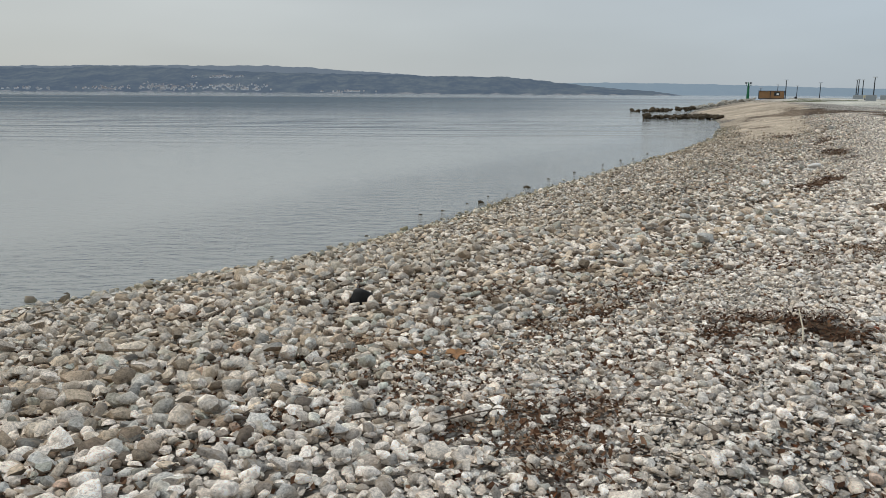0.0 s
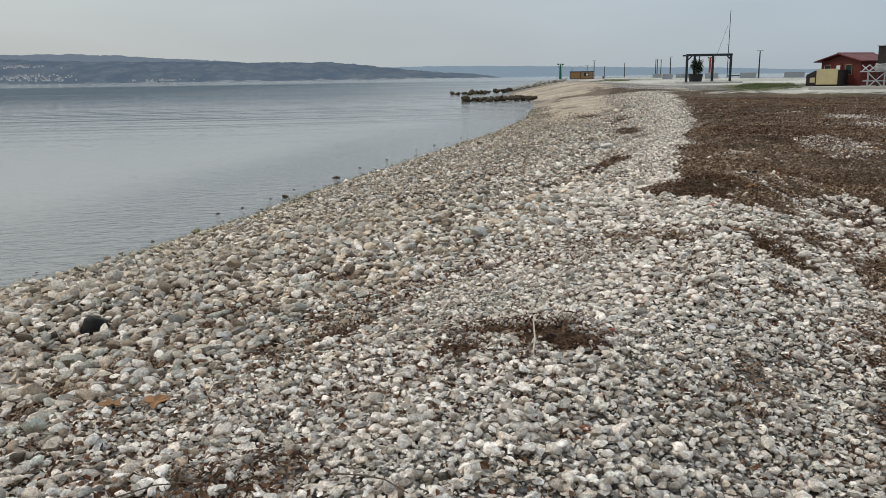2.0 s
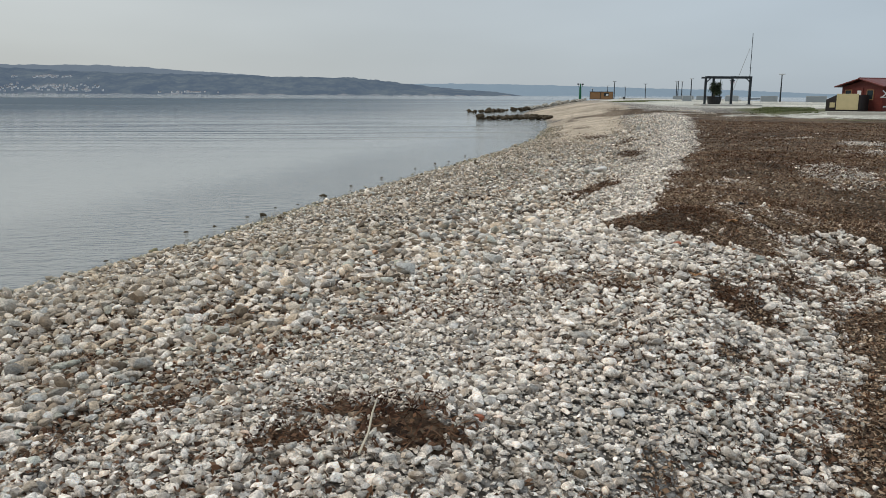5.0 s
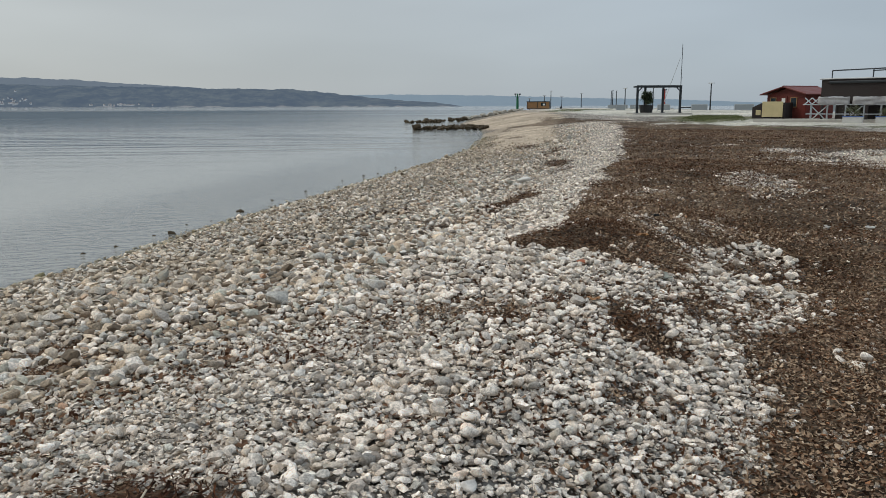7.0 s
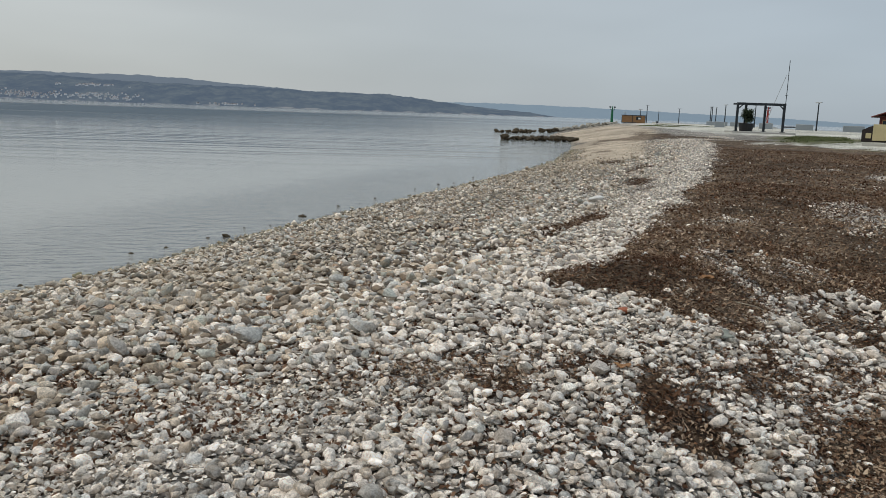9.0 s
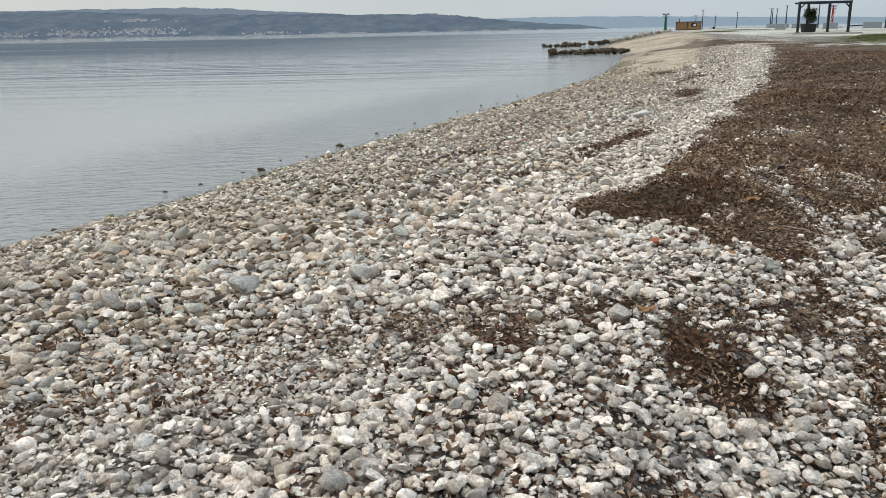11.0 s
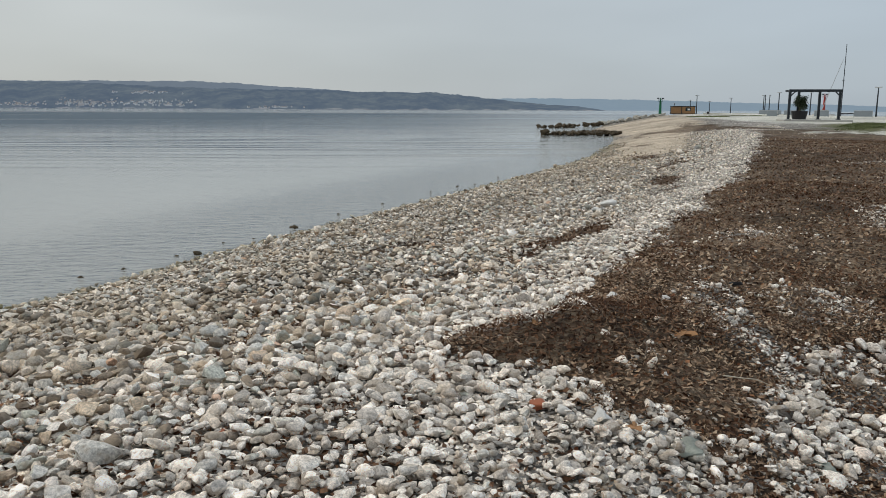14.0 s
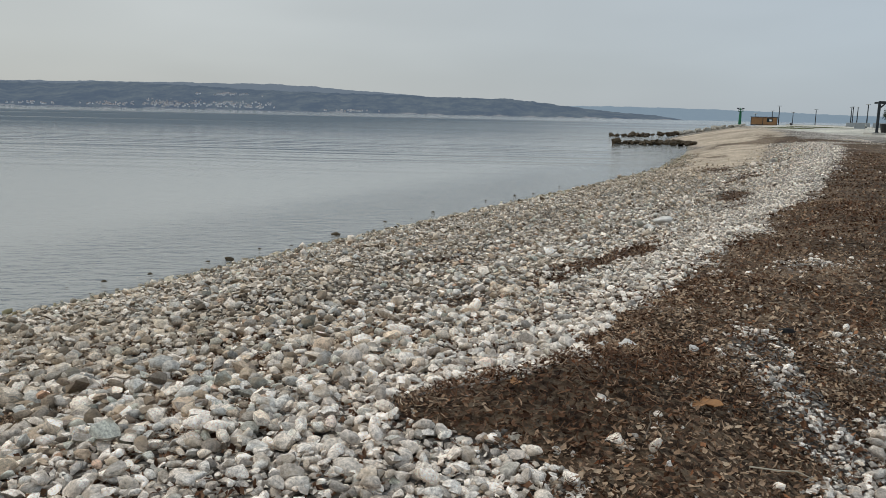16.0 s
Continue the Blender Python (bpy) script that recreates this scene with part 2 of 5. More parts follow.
def water_material():
    m, nt = material("calm_sea_water")
    at = spot(nt)
    sep = node(nt, "ShaderNodeSeparateXYZ", {0: at})
    fine = node(nt, "ShaderNodeTexNoise", {"Vector": node(nt, "ShaderNodeMapping", {"Vector": at, "Rotation": (0, 0, radians(20)), "Scale": (1.0, 2.0, 1)}).outputs[0], "Scale": 3.2, "Detail": 4.0, "Roughness": 0.55}).outputs[0]
    swell = node(nt, "ShaderNodeTexWave", {"Vector": node(nt, "ShaderNodeMapping", {"Vector": at, "Rotation": (0, 0, radians(8))}).outputs[0], "Scale": 0.10, "Distortion": 3.0, "Detail": 2.0, "Detail Scale": 0.35})
    swell.bands_direction = "Y"
    swell2 = node(nt, "ShaderNodeTexNoise", {"Vector": node(nt, "ShaderNodeMapping", {"Vector": at, "Rotation": (0, 0, radians(7)), "Scale": (0.03, 0.5, 1)}).outputs[0], "Scale": 1.0, "Detail": 3.0}).outputs[0]
    gust = span(nt, grain(nt, node(nt, "ShaderNodeMapping", {"Vector": at, "Scale": (0.004, 0.012, 1)}).outputs[0], 1.0, 3.0), 0.42, 0.62, 0.25, 1.0)
    far = span(nt, sep.outputs[1], 25.0, 70.0)
    mask = calc(nt, "MULTIPLY", far, gust)
    streak = grain(nt, node(nt, "ShaderNodeMapping", {"Vector": at, "Rotation": (0, 0, radians(6)), "Scale": (0.003, 0.022, 1)}).outputs[0], 1.0, 4.0)
    ruffle = calc(nt, "MULTIPLY", calc(nt, "MAXIMUM", calc(nt, "MULTIPLY", span(nt, sep.outputs[1], 75.0, 150.0), span(nt, sep.outputs[1], 430.0, 640.0, 1.0, 0.1)), span(nt, sep.outputs[1], 1500.0, 2400.0, 0.0, 0.35)), span(nt, streak, 0.30, 0.48, 0.4, 1.0))
    ruffle = calc(nt, "MULTIPLY", ruffle, span(nt, calc(nt, "SUBTRACT", sep.outputs[0], calc(nt, "MULTIPLY", sep.outputs[1], 0.25)), -120.0, 40.0, 1.0, 0.25))
    height = calc(nt, "ADD", calc(nt, "MULTIPLY", fine, calc(nt, "ADD", 0.0062, calc(nt, "MULTIPLY", calc(nt, "POWER", attr(nt, "shoal"), 22.0), 0.013))), calc(nt, "MULTIPLY", calc(nt, "ADD", calc(nt, "MULTIPLY", swell.outputs["Fac"], 0.05), calc(nt, "MULTIPLY", swell2, 0.16)), mask))
    lap = grain(nt, node(nt, "ShaderNodeMapping", {"Vector": at, "Rotation": (0, 0, radians(-18)), "Scale": (1.6, 3.6, 1)}).outputs[0], 1.0, 3.0, 0.6)
    height = calc(nt, "ADD", height, calc(nt, "MULTIPLY", calc(nt, "MULTIPLY", lap, 0.07), calc(nt, "POWER", attr(nt, "shoal"), 26.0)))
    bump = node(nt, "ShaderNodeBump", {"Height": height, "Strength": 1.0, "Distance": 1.0}).outputs[0]
    body = node(nt, "ShaderNodeBsdfDiffuse", {"Color": mixed(nt, attr(nt, "shoal"), (0.088, 0.118, 0.147), (0.295, 0.297, 0.28))})
    clear = node(nt, "ShaderNodeBsdfTransparent", {"Color": (0.93, 0.95, 0.93, 1)})
    under = node(nt, "ShaderNodeMixShader", {0: attr(nt, "shallow"), 1: body.outputs[0], 2: clear.outputs[0]})
    shine = node(nt, "ShaderNodeBsdfGlossy", {"Color": (1, 1, 1, 1), "Roughness": 0.08, "Normal": bump})
    fres = node(nt, "ShaderNodeFresnel", {"IOR": 1.33, "Normal": bump})
    lines = grain(nt, node(nt, "ShaderNodeMapping", {"Vector": at, "Rotation": (0, 0, radians(-4)), "Scale": (0.012, 0.42, 1)}).outputs[0], 1.0, 4.0, 0.6)
    lines = calc(nt, "MULTIPLY", calc(nt, "MULTIPLY", span(nt, lines, 0.50, 0.62), span(nt, sep.outputs[1], 38.0, 60.0)), span(nt, sep.outputs[1], 120.0, 300.0, 1.0, 0.2))
    ruffle = calc(nt, "MAXIMUM", ruffle, calc(nt, "MULTIPLY", lines, 0.62))
    calm = calc(nt, "MULTIPLY", fres.outputs[0], calc(nt, "SUBTRACT", 1.0, calc(nt, "MULTIPLY", ruffle, 0.8)))
    top = node(nt, "ShaderNodeMixShader", {0: calm, 1: under.outputs[0], 2: shine.outputs[0]})
    node(nt, "ShaderNodeOutputMaterial", {"Surface": top.outputs[0]})
    return m


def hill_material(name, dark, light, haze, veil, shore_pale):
    """Wooded far hillside, with distance haze painted in as a bluish glow."""
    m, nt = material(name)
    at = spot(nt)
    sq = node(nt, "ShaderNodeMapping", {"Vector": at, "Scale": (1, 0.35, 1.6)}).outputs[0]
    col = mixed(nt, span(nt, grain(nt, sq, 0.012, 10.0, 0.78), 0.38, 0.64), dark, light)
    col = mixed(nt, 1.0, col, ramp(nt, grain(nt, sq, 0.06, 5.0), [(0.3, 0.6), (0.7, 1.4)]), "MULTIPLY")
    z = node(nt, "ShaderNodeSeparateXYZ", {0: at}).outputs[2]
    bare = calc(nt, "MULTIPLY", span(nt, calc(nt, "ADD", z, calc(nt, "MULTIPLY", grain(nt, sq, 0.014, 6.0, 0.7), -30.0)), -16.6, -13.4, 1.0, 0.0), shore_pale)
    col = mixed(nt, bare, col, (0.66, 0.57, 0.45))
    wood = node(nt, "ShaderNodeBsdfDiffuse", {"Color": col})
    haze_glow = node(nt, "ShaderNodeEmission", {"Color": (*haze, 1), "Strength": 1.0})
    both = node(nt, "ShaderNodeMixShader", {0: veil, 1: wood.outputs[0], 2: haze_glow.outputs[0]})
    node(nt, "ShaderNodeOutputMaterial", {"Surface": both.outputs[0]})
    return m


M_GROUND, M_WATER, M_LITTER = ground_material(), water_material(), litter_material()
M_STONE, M_LOOSE = stone_material("beach_pebbles"), stone_material("single_stones", True)

# ---- plan of the shore ----
SHORE = np.array([(-400, -350), (-60, -42), (-30, -14), (-14, 2), (-8.2, 7.8), (-5.7, 10.3), (-3.8, 12.2), (-2.4, 14.0), (-0.8, 16.5), (0.5, 19.2), (2.7, 23.6), (5.7, 29),
                  (9.6, 36.2), (14.6, 45.4), (19.7, 56.8), (25.5, 72.3), (32, 92), (38, 122), (50, 155), (70, 203), (92, 246), (118, 290), (150, 340)], float)
QUAY = np.array([(150, 340), (156, 318), (148, 286), (131, 230), (116, 190), (108, 150), (96, 118), (83, 92), (76, 70), (73, 40), (80, -60), (90, -400)], float)


def along(line, x, y):
    """Signed distance (right of the line is plus) and length run along a line of points."""
    a, b = line[:-1], line[1:]
    d = b - a
    size = np.hypot(d[:, 0], d[:, 1])
    run = np.r_[0, np.cumsum(size)]
    p = np.stack([np.asarray(x, float), np.asarray(y, float)], -1)
    near, side, where = np.full(p.shape[:-1], 1e9), np.zeros(p.shape[:-1]), np.zeros(p.shape[:-1])
    for i in range(len(a)):
        q = p - a[i]
        u = np.clip((q @ d[i]) / size[i] ** 2, 0, 1)
        q = q - u[..., None] * d[i]
        dist = np.hypot(q[..., 0], q[..., 1])
        hit = dist < near
        near = np.where(hit, dist, near)
        side = np.where(hit, -np.sign(d[i, 0] * q[..., 1] - d[i, 1] * q[..., 0]), side)
        where = np.where(hit, run[i] + u * size[i], where)
    return side * near, where


A_START = float(along(SHORE, -5.7, 10.3)[1]) - 72.62      # so that the run is counted from one fixed mark


def ease(x, a, b):
    t = np.clip((np.asarray(x, float) - a) / (b - a), 0, 1)
    return t * t * (3 - 2 * t)


def rough_noise(x, y, size, seed=0):
    """Smooth value noise from -1 to 1."""
    x, y = np.asarray(x, float) / size + 57.3 * seed, np.asarray(y, float) / size - 31.7 * seed
    i, j = np.floor(x), np.floor(y)
    u, v = x - i, y - j
    u, v = u * u * (3 - 2 * u), v * v * (3 - 2 * v)

    def h(a, b):
        s = np.sin(a * 127.1 + b * 311.7 + seed * 74.7) * 43758.5453
        return s - np.floor(s)

    top = h(i, j) * (1 - u) + h(i + 1, j) * u
    low = h(i, j + 1) * (1 - u) + h(i + 1, j + 1) * u
    return 2 * (top * (1 - v) + low * v) - 1


PS = [-5000, -400, -60, -12, -3, -0.2, 0.38, 1.5, 4.5, 6.2, 8, 9, 9.8, 11, 20, 60, 200, 5000]
PH = [-60, -30, -9, -2.4, -0.62, -0.12, 0, 0.32, 0.84, 1.0, 1.33, 1.46, 1.5, 1.46, 1.45, 1.5, 1.55, 1.6]


def blob(x, y, cx, cy, lx, ly, turn=0.0):
    c, s = math.cos(radians(turn)), math.sin(radians(turn))
    u, v = (x - cx) * c + (y - cy) * s, -(x - cx) * s + (y - cy) * c
    return np.sqrt((u / lx) ** 2 + (v / ly) ** 2)


def height(x, y):
    x, y = np.asarray(x, float), np.asarray(y, float)
    s, a = along(SHORE, x, y)
    a = a - A_START
    h = np.interp(s, PS, PH)
    h = h - 0.46 * ease(82.5 - a, 0, 3.5) * ease(s, 10.0, 11.6) * (1 - ease(s, 16, 26))
    h = h + 0.12 * ease(a, 82.5, 86) * ease(s, 8.5, 10.5) * (1 - ease(s, 16, 30))
    h = h - 0.14 * np.exp(-((a - 91) / 6) ** 2) * ease(s, 6, 8) * (1 - ease(s, 9, 11))
    h = h + 0.30 * ease(a, 130, 200) * ease(s, 2, 14) + 0.32 * ease(y, 30, 85) * ease(s, 8, 30) * (1 - 0.6 * ease(a, 115, 200))
    h = h - 0.10 * ease(a, 77.5, 80.5) * (1 - ease(a, 95, 105)) * ease(s, 4.5, 6.5) * (1 - ease(s, 8.2, 9.4))
    h = h + 0.07 * np.exp(-((a - 76.2) / 1.5) ** 2) * ease(s, 5.5, 7.0) * (1 - ease(s, 8.8, 9.6))
    h = h + 0.13 * np.exp(-blob(x, y, 6.0, 9.55, 0.75, 0.42, 20) ** 2) + 0.09 * np.exp(-blob(x, y, 6.95, 11.0, 1.3, 0.4, 62) ** 2)          # heaped sea-grass
    h = h + 0.05 * np.exp(-blob(x, y, 2.3, 4.6, 0.4, 0.35) ** 2)
    near = ease(s, -2, 1)
    h = h + near * (0.035 * rough_noise(x, y, 1.7, 1) + 0.018 * rough_noise(x, y, 0.45, 2)) * (1 - ease(y, 60, 120))
    h = h + 0.24 * ease(x, 34, 41) * (1 - ease(y, 52, 72)) * ease(y, 20, 30)
    q = along(QUAY, x, y)[0]
    # beyond the quay (left of its line as it runs back) the land ends
    return np.where(q < 0, -4.0, h), s, a, q


FIELD = np.array([(2.2, -40), (2.6, 1.0), (3.5, 3.1), (4.1, 4.1), (4.6, 4.7), (5.5, 5.7), (6.2, 6.75), (6.65, 7.25), (7.6, 8.05), (8.2, 8.6), (8.9, 9.4), (8.85, 10.2), (8.2, 10.1), (7.75, 9.75), (7.4, 9.15), (6.65, 8.45), (6.2, 8.25), (5.9, 8.45), (5.65, 8.8), (5.3, 9.1), (5.2, 9.4),
                  (5.5, 9.6), (5.95, 9.75), (6.25, 9.95), (6.4, 10.5), (6.6, 11.15), (7.0, 11.9), (7.55, 12.7), (8.8, 14.9), (9.7, 16.2), (11.2, 18.7), (13.6, 22.8), (17, 29),
                  (19.4, 33.5), (27, 48), (32, 62), (31, 80), (36, 84), (36.5, 70), (36.5, 55), (37.5, 46), (36, 38), (30.5, 27), (30, 17), (60, -40)], float)


def inside(poly, x, y):
    x, y = np.asarray(x, float), np.asarray(y, float)
    out = np.zeros(x.shape, bool)
    for (ax, ay), (bx, by) in zip(poly, np.roll(poly, -1, 0)):
        if ay != by:
            out ^= ((ay > y) != (by > y)) & (x < (bx - ax) * (y - ay) / (by - ay) + ax)
    return out


# clumps of sea-grass by the start: how thick, middle, half-lengths, turn
CLUMPS = ((0.95, 2.2, 4.48, 0.2, 0.24), (0.7, 2.0, 4.78, 0.3, 0.12, -15), (0.85, 1.66, 4.56, 0.17, 0.11, 20), (0.46, 0.4, 2.9, 0.36, 0.45), (0.44, 0.3, 3.3, 0.3, 0.2), (0.5, 1.1, 5.3, 0.9, 0.16, 50),
          (0.45, 3, 3.9, 0.25, 0.2), (0.5, 3.35, 4.1, 0.2, 0.2), (0.5, 4.6, 5.6, 0.25, 0.15))
# leaf patches on the crest: how thick, middle, half-lengths, turn
PATCHES = ((0.7, 5.2, 6.7, 0.5, 0.4, -8), (0.58, 5.5, 7.2, 0.7, 0.4, 20), (0.62, 4.8, 7.15, 0.75, 0.26, 12), (0.62, 3.7, 6.85, 0.45, 0.2, 15), (0.62, 4.4, 6.9, 0.6, 0.35), (0.75, 4.6, 12, 0.9, 0.16, 52),
          (0.7, 3.1, 10.6, 0.8, 0.15, 50), (0.62, 0.25, 6.4, 0.7, 0.3, 62), (0.55, 1.0, 8.2, 0.5, 0.25, 55), (0.55, 1.5, 7.4, 0.5, 0.22, 40), (0.6, 6.4, 7.75, 1.0, 0.42, 40), (0.5, 6.9, 7.9, 0.9, 0.5, 45), (0.55, 8.1, 9.2, 0.8, 0.55, 45),
          (0.5, -0.2, 5.4, 0.8, 0.22, 58), (0.48, 2.6, 9.6, 1.0, 0.3, 50), (0.5, 4.6, 10.6, 0.9, 0.2, 50))
# drift lines further on: how thick, middle, half-lengths, turn
DRIFTS = ((1.25, 7.85, 15.9, 1.4, 0.36, 58), (0.95, 6.8, 14.4, 1.0, 0.25, 52), (0.62, 7, 14.9, 0.9, 0.4, 50), (0.8, 5.2, 16.6, 0.8, 0.24, 48), (1.1, 12.3, 24.6, 1.9, 0.5, 66), (0.9, 29.5, 76, 4.5, 0.5, 68), (0.8, 34.5, 90, 5.0, 0.7, 74), (0.75, 23.0, 57, 3.0, 0.35, 66), (0.7, 11.6, 22.4, 0.8, 0.3, 40), (0.8, 16.9, 38.6, 2.2, 0.5, 66), (0.75, 15, 31, 2.4, 0.5, 60),
          (0.9, 40, 91, 15, 1.6, 78), (0.8, 16.7, 39.2, 2, 0.5, 62), (0.6, 24, 56, 5, 0.6, 66), (0.6, 33, 82, 6, 0.8, 72), (0.65, 3.3, 14.3, 0.5, 0.15, 45))


def sandy(x, y, s):
    """The bare tan sand between the shingle of the waterline and that of the crest."""
    lo, hi = np.interp(y, [30, 45, 60, 95], [3.9, 2.3, 1.2, 0.9]), np.interp(y, [30, 45, 60, 80, 100], [5.6, 6.3, 6.8, 8.5, 10.5])
    wob = 0.7 * rough_noise(x, y, 5.0, 81) + 0.4 * rough_noise(x, y, 1.2, 82)
    return ease(y, 31, 46) * (1 - ease(y, 110, 130)) * ease(s + wob, lo - 0.8, lo + 0.8) * (1 - ease(s + wob, hi - 1.2, hi + 1.2))


def litter(x, y):
    """How far dead leaves and sea-grass cover the stones, 0 to 1."""
    x, y = np.asarray(x, float), np.asarray(y, float)
    ring = np.vstack([FIELD, FIELD[:1]])
    dist = np.abs(along(ring, x, y)[0])
    d = np.where(inside(FIELD, x, y), dist, -dist)
    soft = 0.2 + 0.10 * ease(y, 6.5, 7.8) * (1 - ease(y, 8.4, 8.9)) + 0.012 * np.maximum(y - 9, 0)
    m = ease(d + soft * (0.7 * rough_noise(x, y, 0.5, 5) + 0.5 * rough_noise(x, y, 0.17, 6)), -soft, soft) * 0.95
    tongue = np.maximum(0.8 * (1 - ease(blob(x, y, 7.4, 10.1, 1.1, 0.34, 78), 0.4, 1.25)), 0.6 * (1 - ease(blob(x, y, 8.6, 11.0, 1.2, 0.5, 40), 0.3, 1.2)))
    tongue = np.maximum(tongue, np.maximum(0.62 * (1 - ease(blob(x, y, 9.0, 13.5, 0.8, 0.32, 45), 0.4, 1.3)), 0.66 * (1 - ease(blob(x, y, 7.9, 9.5, 0.9, 0.5, 35), 0.4, 1.3))))
    m = m * (1 - tongue * (0.9 + 0.5 * rough_noise(x, y, 0.4, 8)))
    gap = np.maximum(1 - ease(blob(x, y, 20.0, 17.9, 7.3, 3.3, 38) + 0.35 * rough_noise(x, y, 2.2, 17) + 0.2 * rough_noise(x, y, 0.7, 18), 0.45, 1.2), np.maximum(0.66 * (1 - ease(blob(x, y, 12.0, 14.4, 3.0, 0.75, 57) + 0.5 * rough_noise(x, y, 0.9, 19), 0.4, 1.2)), 0.95 * (1 - ease(blob(x, y, 13.9, 12.2, 2.5, 0.9, 52) + 0.4 * rough_noise(x, y, 1.1, 29), 0.5, 1.2))))
    m = m * (1 - gap * (0.8 + 0.3 * rough_noise(x, y, 1.4, 7)))
    m = m - 0.5 * np.maximum(rough_noise(x, y, 0.8, 9) - 0.35, 0) * ease(d, 0.3, 1.2) * ease(y, 5, 9)
    m = m - 1.5 * np.maximum(rough_noise(x, y, 3.2, 94) + 0.5 * rough_noise(x, y, 0.9, 95) - 0.55, 0) * ease(y, 15, 24)

    wob = 0.5 * rough_noise(x, y, 0.38, 91) + 0.5 * rough_noise(x, y, 0.13, 92)
    thin = 0.82 + 0.4 * rough_noise(x, y, 0.45, 93)

    def add(val, *shape):
        return val * thin * (1 - ease(blob(x, y, *shape) + wob, 0.5, 1.25))

    for val, *shape in CLUMPS + PATCHES + DRIFTS:
        m = np.maximum(m, add(val, *shape))
    strand = 0.44 * np.exp(-((along(SHORE, x, y)[0] - 7.0 - 0.3 * rough_noise(x, y, 4.0, 3)) / 0.3) ** 2) * ease(rough_noise(x, y, 0.9, 4), -0.2, 0.6)
    return np.clip(np.maximum(m, strand), 0, 1)


def stretch(lo, hi, step, limit, grow=1.16):
    mid = list(np.arange(lo, hi + 1e-6, step))
    for sign in (-1, 1):
        at, gap = (lo, step) if sign < 0 else (hi, step)
        while abs(at) < limit:
            gap *= grow
            at += sign * gap
            mid.append(at)
    return np.array(sorted(mid))


def sheet(name, xs, ys, zs, attrs, mat, kind, label, category):
    nx, ny = len(xs), len(ys)
    gx, gy = np.meshgrid(xs, ys)
    co = np.stack([gx, gy, zs], -1).reshape(-1, 3)
    i = (np.arange(ny - 1)[:, None] * nx + np.arange(nx - 1)[None]).ravel()
    quads = np.stack([i, i + 1, i + nx + 1, i + nx], -1)
    return raw_mesh(name, co, quads, attrs, mat, kind, label, category)


def raw_mesh(name, co, polys, attrs, mat, kind="", label="", category="", sharp=None, parent=None):
    """One mesh from arrays: points, polygons of one corner count, and values by point."""
    me = bpy.data.meshes.new(name)
    n = polys.shape[1]
    me.vertices.add(len(co))
    me.vertices.foreach_set("co", co.astype(np.float32).ravel())
    me.loops.add(polys.size)
    me.loops.foreach_set("vertex_index", polys.astype(np.int32).ravel())
    me.polygons.add(len(polys))
    me.polygons.foreach_set("loop_start", (np.arange(len(polys)) * n).astype(np.int32))
    me.polygons.foreach_set("use_smooth", np.ones(len(polys), bool))
    me.update(calc_edges=True)
    for key, val in attrs.items():
        me.attributes.new(key, "FLOAT", "POINT").data.foreach_set("value", np.asarray(val, np.float32).ravel())
    if sharp:
        me.set_sharp_from_angle(angle=radians(sharp))
    me.materials.append(mat)
    ob = new(name, me)
    ob.parent = parent
    if kind or label:
        tagged(ob, label, category, "", kind)
    return ob


# ---- ground: one sheet from the sea bed over the beach to the horizon ----
xs, ys = stretch(-6, 13, 0.14, 4600, 1.11), stretch(2.0, 18, 0.14, 4600, 1.09)
gx, gy = np.meshgrid(xs, ys)
gz, gs, ga, gq = height(gx, gy)
pale_map = np.maximum(0.95 * ease(gy, 72, 84) * ease(gs, 12, 18), np.maximum(0.8 * ease(blob(gx, gy, 45, 44, 17, 6.5, -42), 1.3, 0.6), np.maximum(0.95 * ease(blob(gx, gy, 42.5, 48, 18, 5.0, 80), 1.3, 0.5), 0.85 * ease(blob(gx, gy, 38, 31, 11, 5.0, 58), 1.3, 0.5))))
pale_map = np.maximum(pale_map, 0.5 * ease(blob(gx, gy, 20, 18.2, 6.6, 2.3, 38), 1.2, 0.5))
weed_map = np.maximum.reduce([0.95 * ease(blob(gx, gy, 46.5, 67, 20, 4.2, 55), 1.3, 0.6), 0.8 * ease(blob(gx, gy, 85, 175, 14, 9, 70), 1.3, 0.6), 0.7 * ease(blob(gx, gy, 62, 135, 14, 5, 60), 1.3, 0.6), 0.5 * ease(blob(gx, gy, 39, 40, 14, 2.5, -42), 1.3, 0.6)])
sand_map = 0.95 * sandy(gx, gy, gs) + 0.5 * ease(gy, 85, 120) * ease(gs, 1, 4) * (1 - ease(gs, 25, 40))
bleach_map = ease(gs, 6.8 , 9.0)
ground = sheet("ground", xs, ys, gz, {"litter": litter(gx, gy), "pale": pale_map * (gz > 0.4), "weeds": weed_map, "sand": np.clip(sand_map, 0, 1), "bleach": bleach_map, "litter_dark": 0.8 * ~inside(FIELD, gx, gy), "bed": (1 - ease(np.abs(along(np.array([(0.0, 0.0), (2.4, 1.8), (5.3, 5.5)]), gx, gy)[0]), 7, 14)) * ease(gs, -0.5, 0.5) * ease(gy, 0.2, 1.8)}, M_GROUND,
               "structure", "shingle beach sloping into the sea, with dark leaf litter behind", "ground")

# ---- sea ----
wxs, wys = stretch(-10, 6, 0.35, 4600, 1.13), stretch(7, 32, 0.35, 4600, 1.11)
wx, wy = np.meshgrid(wxs, wys)
depth = -height(wx, wy)[0]
sea = sheet("water", wxs, wys, np.zeros_like(wx), {"shallow": 0.6 * (1 - ease(depth, -0.01, 0.13)), "shoal": 1 - ease(depth, 0.3, 6.0)}, M_WATER, "structure", "calm grey sea under an overcast sky", "sea")

